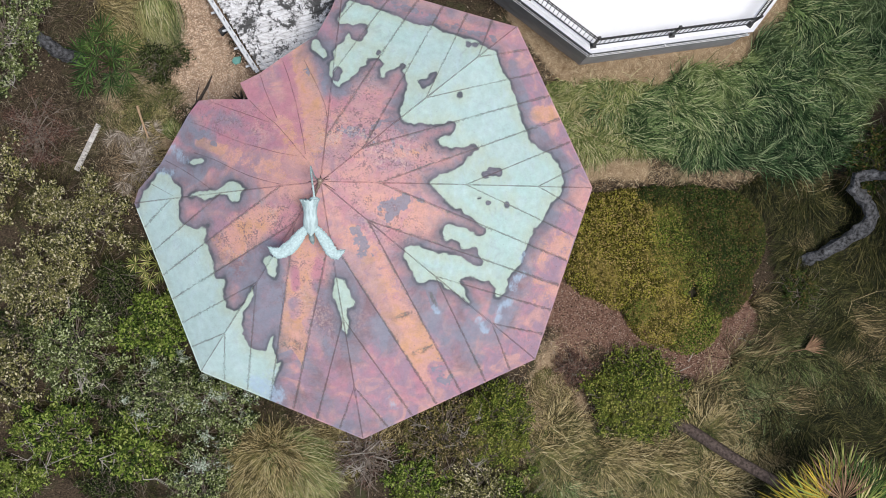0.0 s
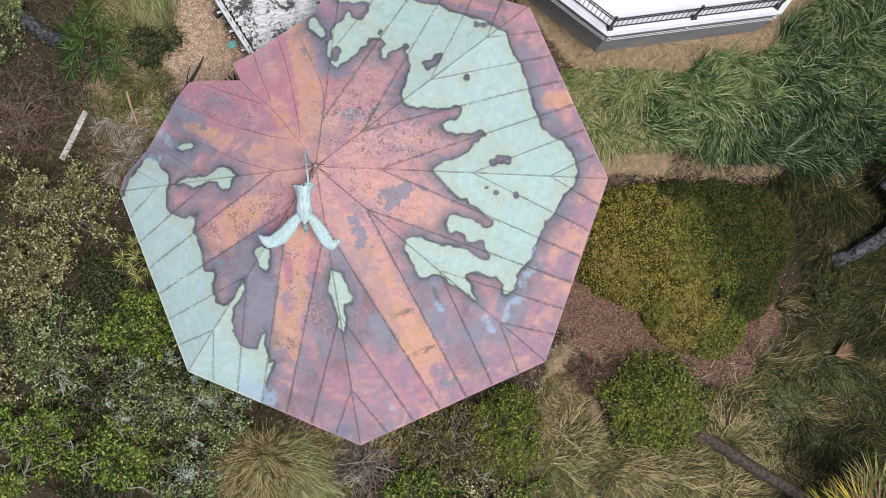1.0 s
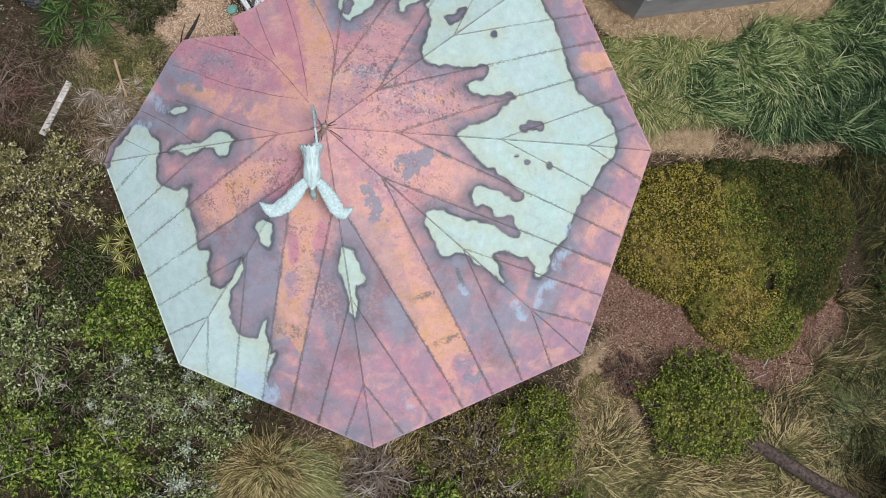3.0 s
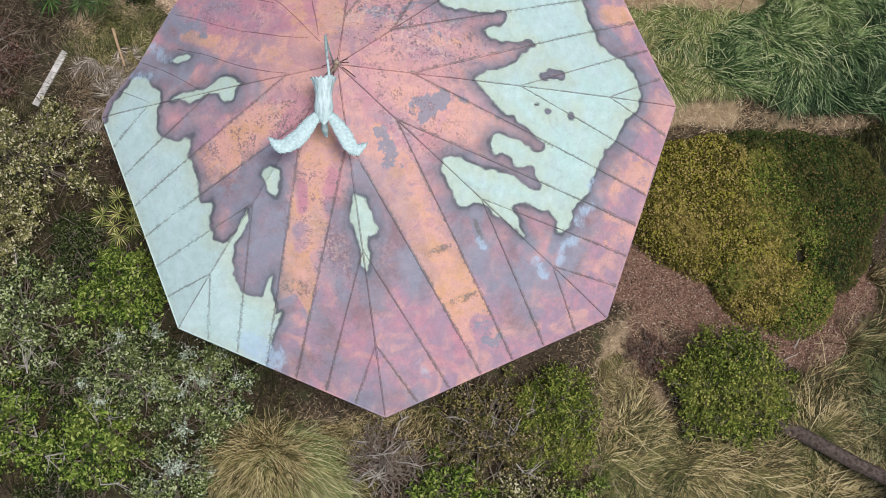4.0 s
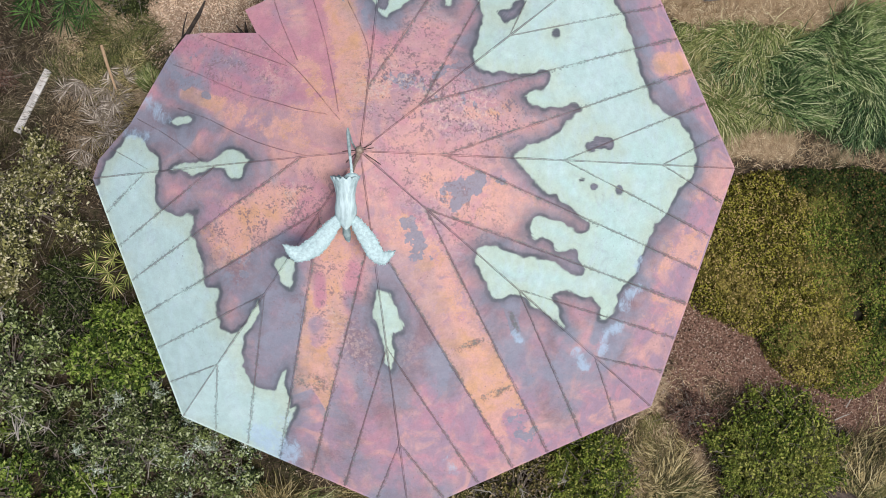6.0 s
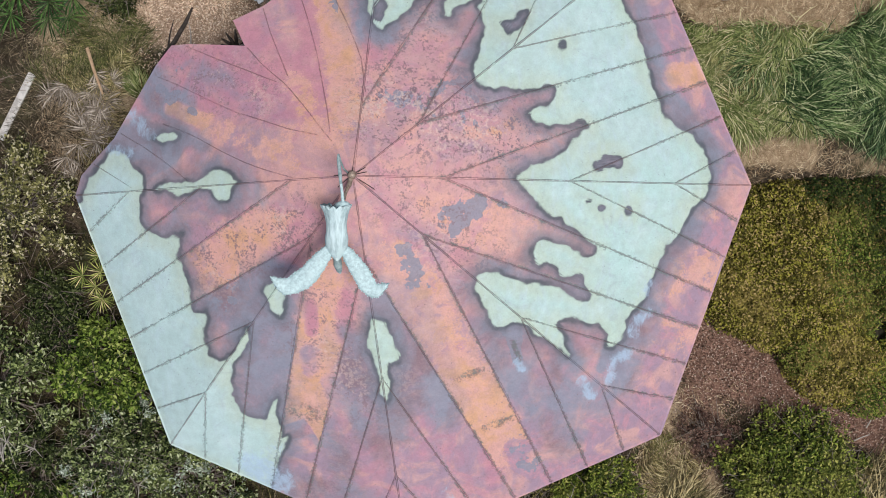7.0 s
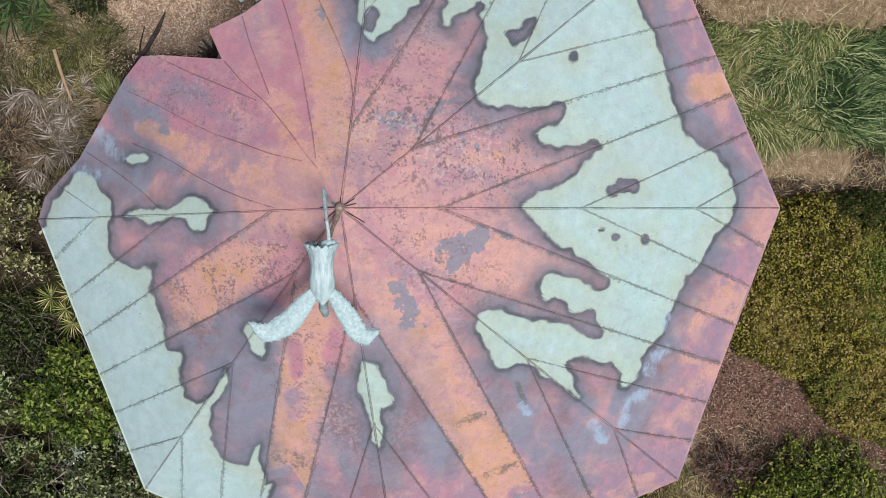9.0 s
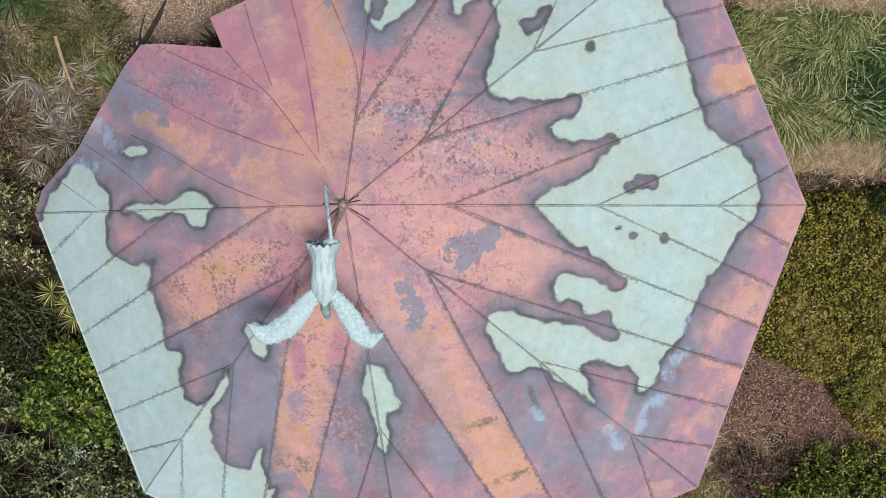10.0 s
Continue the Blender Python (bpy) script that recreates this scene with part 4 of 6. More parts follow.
def pavilion():
    root = thing("pavilion", (-0.2, 0, 0), "pavilion with a leaf-shaped patinated copper roof of folded sheets", "pavilion")
    # walls stand well inside the eaves
    bm = bmesh.new()
    ring = [(APEX[0] * 0.3 + 0.62 * (x - 0), 0.62 * y) for x, y in CORNERS]
    inner = [(x * 0.94, y * 0.94) for x, y in ring]
    n = len(ring)
    lo, hi, il, ih = ([bm.verts.new((x, y, z)) for x, y in r] for r, z in ((ring, -0.05), (ring, 2.55), (inner, -0.05), (inner, 2.55)))
    for i in range(n):
        j = (i + 1) % n
        for q in ((lo[i], lo[j], hi[j], hi[i]), (il[j], il[i], ih[i], ih[j]), (hi[i], hi[j], ih[j], ih[i]), (lo[j], lo[i], il[i], il[j])):
            bm.faces.new(q)
    part("wall", bm, STUCCO, root)
    # boarding under the copper: it is also the fascia
    rim = [CORNERS[i] for i in (4, 5, 6, 7, 0, 1)] + LEAF_BASE[:-1]
    bm = bmesh.new()
    top = np.array(rim)
    rows = []
    for k in (1.0, 0.75, 0.5, 0.25):
        p = APEX + (top - APEX) * (k * (0.985 if k == 1 else 1))
        rows.append([bm.verts.new((*q, z - 0.1)) for q, z in zip(p, roof_height(p))])
        if k == 1:
            low = [bm.verts.new((*q, z - 0.2)) for q, z in zip(p, roof_height(p))]
    peak, under = bm.verts.new((*APEX, TOP - 0.15)), bm.verts.new((*APEX, TOP - 0.4))
    n = len(rim)
    for i in range(n):
        j = (i + 1) % n
        bm.faces.new((low[i], low[j], rows[0][j], rows[0][i]))
        for r, s in zip(rows, rows[1:]):
            bm.faces.new((r[i], r[j], s[j], s[i]))
        bm.faces.new((rows[-1][i], rows[-1][j], peak))
        bm.faces.new((low[j], low[i], under))
    roof = part("roof", bm, DARK_WOOD, root, "patinated copper sheets with standing seams over boards")
    # herringbone facets: seven sheets each, square to the eave
    for k in (7, 0, 1, 4, 5, 6):
        a, b = np.array(CORNERS[k]), np.array(CORNERS[(k + 1) % 8])
        # six seams part the eave evenly; each runs up to the nearer hip
        feet = [a + (b - a) * (i / 7) for i in range(8)]
        heads = [a] + [a + (APEX - a) * v for v in SEAM_HIPS] + [b + (APEX - b) * v for v in SEAM_HIPS[::-1]] + [b]
        for j in range(7):
            turns = [heads[j], heads[j + 1]] if j != 3 else [heads[3], APEX, heads[4]]
            tops = np.concatenate([np.linspace(p, q, 10 if j == 3 else 19)[(1 if n else 0):] for n, (p, q) in enumerate(zip(turns, turns[1:]))])
            foot = np.linspace(feet[j], feet[j + 1], len(tops))
            rows = max(8, int(np.linalg.norm(tops - foot, axis=1).max() / 0.036))
            cols = [[p + (q - p) * v for v in np.linspace(-0.004, 1, rows)] for p, q in zip(foot, tops)]
            sheet("copper_sheet", cols, roof, SHEET_HEAT.get((k, j)))
        for foot, head in zip(feet[1:-1], heads[1:-1]):
            seam("standing_seam", [foot + (foot - head) * 0.003, head], roof)
        seam("hip_seam", [a, APEX], roof, 0.016, 0.026)
    # the leaf's base: sheets fan out from the top
    for k, (a, b) in enumerate(zip(LEAF_BASE, LEAF_BASE[1:])):
        a, b = np.array(a), np.array(b)
        n = max(4, int(np.linalg.norm(b - a) / 0.04))
        far = max(np.linalg.norm(a - APEX), np.linalg.norm(b - APEX))
        cols = [[q + (APEX - q) * v for v in np.linspace(-0.004, 1, int(far / 0.036))] for q in (b + (a - b) * t for t in np.linspace(0, 1, n))]
        sheet("copper_sheet", cols, roof, None, False)
    for path in VEINS:
        seam("leaf_vein", path, roof, 0.0095, 0.018)
    seam("hip_seam", [LEAF_BASE[0], APEX], roof, 0.018, 0.026)
    # a folded drip edge along the eave
    for k in (4, 5, 6, 7, 0):
        a, b = (np.array(CORNERS[i]) for i in (k, (k + 1) % 8))
        p = np.stack([a + (b - a) * t for t in np.linspace(0, 1, 30)])
        out = np.array((b[1] - a[1], a[0] - b[0]))
        out = out / np.linalg.norm(out)
        z = roof_height(p)
        rows = np.stack([np.c_[p - out * 0.03, z + 0.008], np.c_[p + out * 0.02, z + 0.006], np.c_[p + out * 0.022, z - 0.06], np.c_[p, z - 0.06]], 1)
        i = np.arange(120).reshape(30, 4)
        f = np.concatenate([np.stack([i[:-1, c], i[:-1, c + 1], i[1:, c + 1], i[1:, c]], -1) for c in range(3)])
        me = bpy.data.meshes.new("drip_edge")
        me.from_pydata(rows.reshape(-1, 3).tolist(), [], f.tolist())
        tarnish(me, rows.reshape(-1, 3)[:, :2])
        settle("drip_edge", me, COPPER, roof)


def finial():
    """The cast blossom on its bent stem at the top of the roof."""
    root = thing("blossom_finial", (-0.822, 0.400, 4.750), "cast pale verdigris blossom on a bent stem at the roof's peak", "finial")
    bm = bmesh.new()
    rod(bm, [(-0.810, 0.400, 4.695), (-0.810, 0.400, 4.860), (-0.810, 0.400, 4.926)], [0.1, 0.07, 0.05], 14)
    part("collar", bm, BRONZE, root)
    bm = bmesh.new()
    bmesh.ops.create_uvsphere(bm, u_segments=16, v_segments=10, radius=0.054, matrix=pose(-0.810, 0.400, 4.970))
    part("ball", bm, BRONZE, root, smooth=True)
    bm = bmesh.new()
    rod(bm, [(-0.822, 0.375, 4.926), (-0.847, 0.275, 4.970), (-0.883, 0.175, 5.284), (-0.920, 0.075, 5.339)], [0.03, 0.036, 0.024, 0.03], 10)
    part("spindle", bm, BRONZE, root, smooth=True)
    bm = bmesh.new()
    rod(bm, [(-0.859, 0.425, 4.805), (-0.908, 0.475, 5.295), (-0.944, 0.588, 5.515), (-0.963, 0.663, 5.592)], [0.014, 0.013, 0.014, 0.014], 8)
    part("support", bm, VERDIGRIS_DARK, root)
    bm = bmesh.new()
    rod(bm, [(-0.971, 0.663, 5.614), (-0.964, 0.588, 5.603), (-0.950, 0.400, 5.559), (-0.942, 0.275, 5.526)], [0.006, 0.022, 0.026, 0.018], 8)
    part("stem", bm, VERDIGRIS_DARK, root)
    bm = bmesh.new()
    rod(bm, [(-0.942, 0.288, 5.526), (-0.930, 0.150, 5.482), (-0.920, 0.000, 5.438)], [0.02, 0.02, 0.024], 8)
    part("neck", bm, VERDIGRIS, root)
    # twisted wires at the foot
    for dx, dy in ((-0.25, 0.0), (-0.2, -0.16), (0.2, 0.04), (0.18, 0.1), (-0.08, -0.24), (0.02, 0.14), (0.3, -0.2)):
        bm = bmesh.new()
        x, y = -0.81 + dx, 0.4 + dy
        z = float(roof_height([(x, y)])[0])
        rod(bm, [(-0.81 + dx * 0.3, 0.4 + dy * 0.3, TOP), (-0.81 + dx * 0.7, 0.4 + dy * 0.7, (z + TOP) / 2 + 0.02), (x, y, z)], 0.006, 5)
        part("wire", bm, DARK_WOOD, root)
    # fluted cup: flared rim, slim waist, full belly
    bm = bmesh.new()
    axis_a, axis_b = Vector((-1.011, -0.012, 5.460)), Vector((-1.024, -0.750, 5.350))
    d = (axis_b - axis_a).normalized()
    u = d.cross(Vector((0, 0, 1))).normalized()
    w = u.cross(d)
    rings = []
    prof = [(0.03, 0.113), (0.0, 0.201), (0.03, 0.194), (0.09, 0.169), (0.2, 0.147), (0.34, 0.133), (0.46, 0.138), (0.58, 0.156), (0.7, 0.153), (0.82, 0.122), (0.92, 0.073), (1.0, 0.014)]
    for t, r in prof:
        ring = []
        for k in range(54):
            a = k * math.tau / 54
            flute = max(0.0, 1 - t * 1.6)
            rr = r * (1 + flute * (0.07 * math.cos(a * 13) + 0.035 * math.cos(a * 5 + 1)))
            ring.append(bm.verts.new(axis_a + (axis_b - axis_a) * t + u * (rr * math.cos(a)) + w * (rr * 0.8 * math.sin(a)) - (axis_b - axis_a) * (0.03 * flute * math.cos(a * 13 + 1))))
        rings.append(ring)
    for r, q in zip(rings, rings[1:]):
        for k in range(54):
            bm.faces.new((r[k], r[(k + 1) % 54], q[(k + 1) % 54], q[k]))
    bm.faces.new(rings[0])
    bm.faces.new(rings[-1][::-1])
    part("cup", bm, FLUTED, root, smooth=True)
    bm = bmesh.new()
    bmesh.ops.create_uvsphere(bm, u_segments=18, v_segments=9, radius=0.09, matrix=pose(-0.926, -0.012, 5.427) @ Matrix.Diagonal((1.15, 0.7, 0.9, 1)))
    part("cap", bm, VERDIGRIS, root, smooth=True)
    bm = bmesh.new()
    rod(bm, [(-1.024, -0.687, 5.328), (-1.017, -0.800, 5.284), (-0.999, -0.887, 5.240), (-0.987, -0.925, 5.218)], [0.05, 0.06, 0.04, 0.01], 12)
    part("stamen", bm, VERDIGRIS_DARK, root, smooth=True)
    # two curling petals with nibbled edges
    for line, wide in (([(-1.091, -0.550, 5.372), (-1.237, -0.725, 5.383), (-1.408, -0.925, 5.350), (-1.554, -1.025, 5.306), (-1.737, -1.075, 5.284), (-1.920, -0.937, 5.306)], 0.118),
                       ([(-0.944, -0.550, 5.372), (-0.834, -0.725, 5.383), (-0.712, -0.912, 5.350), (-0.627, -1.075, 5.306), (-0.505, -1.163, 5.273), (-0.334, -1.062, 5.306)], 0.105)):
        bm = bmesh.new()
        pts = [Vector(p) for p in line]
        grid = []
        m = 40
        for i in range(m):
            s = i / (m - 1)
            t = s * (len(pts) - 1)
            j = min(int(t), len(pts) - 2)
            # smooth path through the points
            p0, p1, p2, p3 = pts[max(j - 1, 0)], pts[j], pts[j + 1], pts[min(j + 2, len(pts) - 1)]
            f = t - j
            p = 0.5 * ((2 * p1) + (p2 - p0) * f + (2 * p0 - 5 * p1 + 4 * p2 - p3) * f**2 + (3 * p1 - p0 - 3 * p2 + p3) * f**3)
            dd = ((p2 - p0).lerp(p3 - p1, f)).normalized()
            side = dd.cross(Vector((0, 0, 1))).normalized()
            half = wide * (0.42 + 0.72 * math.sin(math.pi * min(1.0, s * 0.92) ** 0.85)) * (1 if s < 0.8 else max(0.12, 1 - ((s - 0.8) / 0.2) ** 1.7))
            row = []
            for c in np.linspace(-1, 1, 9):
                nib = 0.007 * (((i * 7) % 5) / 2 - 1) * (abs(c) > 0.9)
                row.append(bm.verts.new(p + side * (half * c + nib) + Vector((0, 0, 0.03 * (1 - c * c) + 0.05 * s * s))))
            grid.append(row)
        for r, q in zip(grid, grid[1:]):
            for c in range(8):
                bm.faces.new((r[c], r[c + 1], q[c + 1], q[c]))
        edges = {c: [row[c].co.copy() for row in grid] for c in (0, 8)}
        bmesh.ops.recalc_face_normals(bm, faces=bm.faces)
        bmesh.ops.solidify(bm, geom=bm.faces[:], thickness=0.012)
        petal = part("petal", bm, VERDIGRIS, root, smooth=True)
        for c in (0, 8):
            bm = bmesh.new()
            for q, size in zip(edges[c][4:-2], rng.uniform(0.006, 0.012, m)):
                bmesh.ops.create_icosphere(bm, subdivisions=1, radius=size, matrix=Matrix.Translation(q))
            part("beaded_edge", bm, VERDIGRIS, petal, smooth=True, kind="stuff")


# ---- terrace with a white roof and a railing ----
def terrace():
    side, turn, high = 3.72, 5.6, 2.3
    foot = [Vector((5.35, 3.29))]
    for k in range(7):
        a = radians(turn + 45 * k)
        foot.append(foot[-1] + side * Vector((math.cos(a), math.sin(a))))
    mid = sum(foot, Vector((0, 0))) / 8
    root = thing("terrace", (mid.x, mid.y, 0), "grey rendered octagonal block with a bright white flat top", "terrace")
    part("wall", prism(bmesh.new(), foot, -0.05, high - 0.1), RENDER_WALL, root)
    part("coping", prism(bmesh.new(), [mid + (p - mid) * 1.012 for p in foot], high - 0.1, high - 0.02), COPING, root, "pale coping band")
    part("white_top", prism(bmesh.new(), [mid + (p - mid) * 0.995 for p in foot], high - 0.02, high), MEMBRANE, root, "bright white membrane")
    # cable on clips along the walls
    ring = [mid + (p - mid) * 1.006 for p in foot]
    for i in (7, 0):
        a, b = ring[i], ring[(i + 1) % 8]
        for z, o in ((high - 0.34, 0.03), (high - 0.44, 0.045)):
            out = (((a + b) / 2) - mid).normalized() * o
            bm = bmesh.new()
            rod(bm, [(*(a + (b - a) * t + out), z - 0.02 * math.sin(t * math.pi * 2) ** 2) for t in np.linspace(0, 1, 9)], 0.011, 6)
            part("cable", bm, WIRE, root)
        for t in (0.02, 0.47, 0.98):
            bm = bmesh.new()
            p = a + (b - a) * t + out * 0.5
            box(bm, (0.05, 0.05, 0.14), pose(p.x, p.y, high - 0.37, 0, 0, turn + 45 * i), 0.01)
            part("clip", bm, WIRE, root)
    # railing: one panel between each two posts
    inset = [mid + (p - mid) * 0.975 for p in foot]
    picket = None
    for i in range(8):
        a, b = inset[i], inset[(i + 1) % 8]
        for h in (0, 1):
            p, q = a + (b - a) * (h * 0.5), a + (b - a) * (h * 0.5 + 0.5)
            rail = thing("railing_panel", (p.x, p.y, high), "black metal railing panel with slim pickets on the white terrace", "railing", "railing panels round the terrace")
            bm = bmesh.new()
            ang = math.degrees(math.atan2(q.y - p.y, q.x - p.x))
            box(bm, (0.05, 0.05, 1.1), pose(p.x, p.y, high + 0.55, 0, 0, ang), 0.006)
            post = part("post", bm, BLACK_METAL, rail)
            bm = bmesh.new()
            box(bm, (0.14, 0.12, 0.02), pose(p.x, p.y, high + 0.01, 0, 0, ang), 0.004)
            part("base_plate", bm, BLACK_METAL, post)
            bm = bmesh.new()
            box(bm, (0.075, 0.075, 0.03), pose(p.x, p.y, high + 1.11, 0, 0, ang), 0.01)
            part("post_cap", bm, BLACK_METAL, post)
            for z in (high + 0.1, high + 0.79, high + 0.97):
                bm = bmesh.new()
                box(bm, ((q - p).length - 0.05, 0.024, 0.03), between((*p, z), (*q, z)), 0.004)
                part("rail", bm, BLACK_METAL, rail)
            for k in range(1, 17):
                r = p + (q - p) * (k / 17)
                if picket is None:
                    bm = bmesh.new()
                    rod(bm, [(0, 0, 0.0), (0, 0, 0.94), (0, 0, 1.02)], [0.0095, 0.0095, 0.002], 4)
                    picket = bpy.data.meshes.new("picket")
                    bm.to_mesh(picket)
                    bm.free()
                    picket.materials.append(BLACK_METAL)
                ob = new("picket", picket)
                ob.parent = rail
                ob.location = Vector((r.x, r.y, high + 0.1)) - ORIGIN[rail]


# ---- old white deck ----
def deck():
    root = thing("deck", (-1.7, 5.2, 0), "old white-painted plank deck, peeling and black with mould", "deck")
    e = Vector((math.cos(radians(14)), math.sin(radians(14)), 0))       # along the boards
    n = Vector((-e.y, e.x, 0))
    start = Vector((-2.3, 3.42, 0.6))
    edge = Vector((-0.95, 1.6, 0)).normalized()
    for k in range(24):
        a = start + edge * (k * 0.145)
        bm = bmesh.new()
        box(bm, (4.2 + rng.normal(0, 0.02), 0.134, 0.035), Matrix.Translation(a + e * 2.1 + Vector((0, 0, rng.normal(0, 0.004)))) @ e.to_track_quat("X", "Z").to_matrix().to_4x4(), 0.006)
        part("board", bm, WHITE_WOOD, root)
    for k in range(4):
        bm = bmesh.new()
        a = start + e * (0.1 + k * 1.3) - Vector((0, 0, 0.1))
        box(bm, (3.6, 0.09, 0.16), between(a - edge * 0.1, a + edge * 3.4), 0.006)
        part("joist", bm, WHITE_WOOD, root)
        for t in (0.2, 3.1):
            bm = bmesh.new()
            p = a + edge * t
            box(bm, (0.1, 0.1, 0.56), pose(p.x, p.y, 0.2), 0.005)
            part("leg", bm, WHITE_WOOD, root)
    rail = thing("deck_railing", tuple(start - e * 0.1), "white-painted wooden railing along the old deck", "railing")
    out = -e
    a = start - e * 0.1
    for z, w in ((0.04, 0.1), (0.42, 0.07), (0.5, 0.05)):
        bm = bmesh.new()
        o = Vector((0, 0, z)) + out * (0.04 if z > 0.1 else 0)
        box(bm, (3.4, w, 0.05), between(a + o - edge * 0.1, a + o + edge * 3.3), 0.006)
        part("rail", bm, WHITE_RAIL, rail)
    for k in range(14):
        bm = bmesh.new()
        p = a + edge * (0.1 + k * 0.25)
        box(bm, (0.045, 0.045, 0.5), pose(p.x, p.y, p.z + 0.24), 0.004)
        part("baluster", bm, WHITE_RAIL, rail)
        if k % 2 == 0:
            bm = bmesh.new()
            box(bm, (0.16, 0.05, 0.05), Matrix.Translation(p + out * 0.1 + Vector((0, 0, 0.1))) @ pose(0, 0, 0, 0, 0, 194), 0.004)
            part("bracket", bm, WHITE_RAIL, rail)
    bm = bmesh.new()
    rod(bm, [(-2.1 + 0.17 * math.cos(a), 3.62 + 0.17 * math.sin(a), 0.7 + 0.06 * math.sin(a)) for a in np.linspace(0, math.tau, 25)], 0.014, 6, False)
    solid("hoop", bm, WHITE_RAIL, "small white hoop lying on the old deck", "hoop")


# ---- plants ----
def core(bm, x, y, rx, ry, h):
    """A rough solid core inside a shrub; its near-black colour stands for the shade among the twigs."""
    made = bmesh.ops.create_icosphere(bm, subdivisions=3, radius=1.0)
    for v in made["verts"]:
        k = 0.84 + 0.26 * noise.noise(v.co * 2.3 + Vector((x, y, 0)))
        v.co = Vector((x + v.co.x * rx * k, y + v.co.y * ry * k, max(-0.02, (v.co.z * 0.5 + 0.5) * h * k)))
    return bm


def clipped_shrub(label, lumps, leaf, n, material, depth=0.07, name="clipped_shrub", holes=()):
    """A sheared shrub made of overlapping domes (x, y, rx, ry, height)."""
    x0, y0 = lumps[0][:2]
    root = thing(name, (x0, y0, 0), label, "shrub")
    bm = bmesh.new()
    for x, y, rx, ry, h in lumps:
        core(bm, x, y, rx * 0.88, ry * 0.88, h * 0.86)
    part("shade_core", bm, CORE, root)
    bm = bmesh.new()
    rod(bm, [(x0, y0, -0.05), (x0 + 0.03, y0, 0.2), (x0, y0 + 0.04, 0.4)], [0.05, 0.045, 0.03], 8)
    part("trunk", bm, BARK, root)
    areas = np.array([l[2] * l[3] for l in lumps])
    pts = []
    for (x, y, rx, ry, h), m in zip(lumps, (n * areas / areas.sum()).astype(int)):
        r, a = np.sqrt(rng.uniform(0, 1.03, m)), rng.uniform(0, math.tau, m)
        q = np.c_[x + rx * r * np.cos(a), y + ry * r * np.sin(a)]
        big = np.array([noise.noise((u * 1.3, v * 1.3, 4.0)) for u, v in q])
        small = np.array([noise.noise((u * 6.5, v * 6.5, 8.0)) for u, v in q])
        z = h * np.clip(1 - np.clip(r, 0, 1) ** 4.0, 0, 1) ** 0.5 * (1 + 0.12 * big) + 0.15 * small - np.abs(rng.normal(0, depth, m))
        keep = (rng.uniform(0, 1, m) < np.clip(1.25 + 1.6 * small, 0.2, 1))
        for hx, hy, hr in holes:
            keep &= np.hypot(q[:, 0] - hx, (q[:, 1] - hy) * 0.7) > hr * (1 + small)
        pts.append(np.c_[q + rng.normal(0, 0.02, (m, 2)), np.maximum(z, 0.03)][keep])
    leaf_cloud("foliage", np.concatenate(pts), leaf, 0.55, material, 0.7, parent=root)
    return root


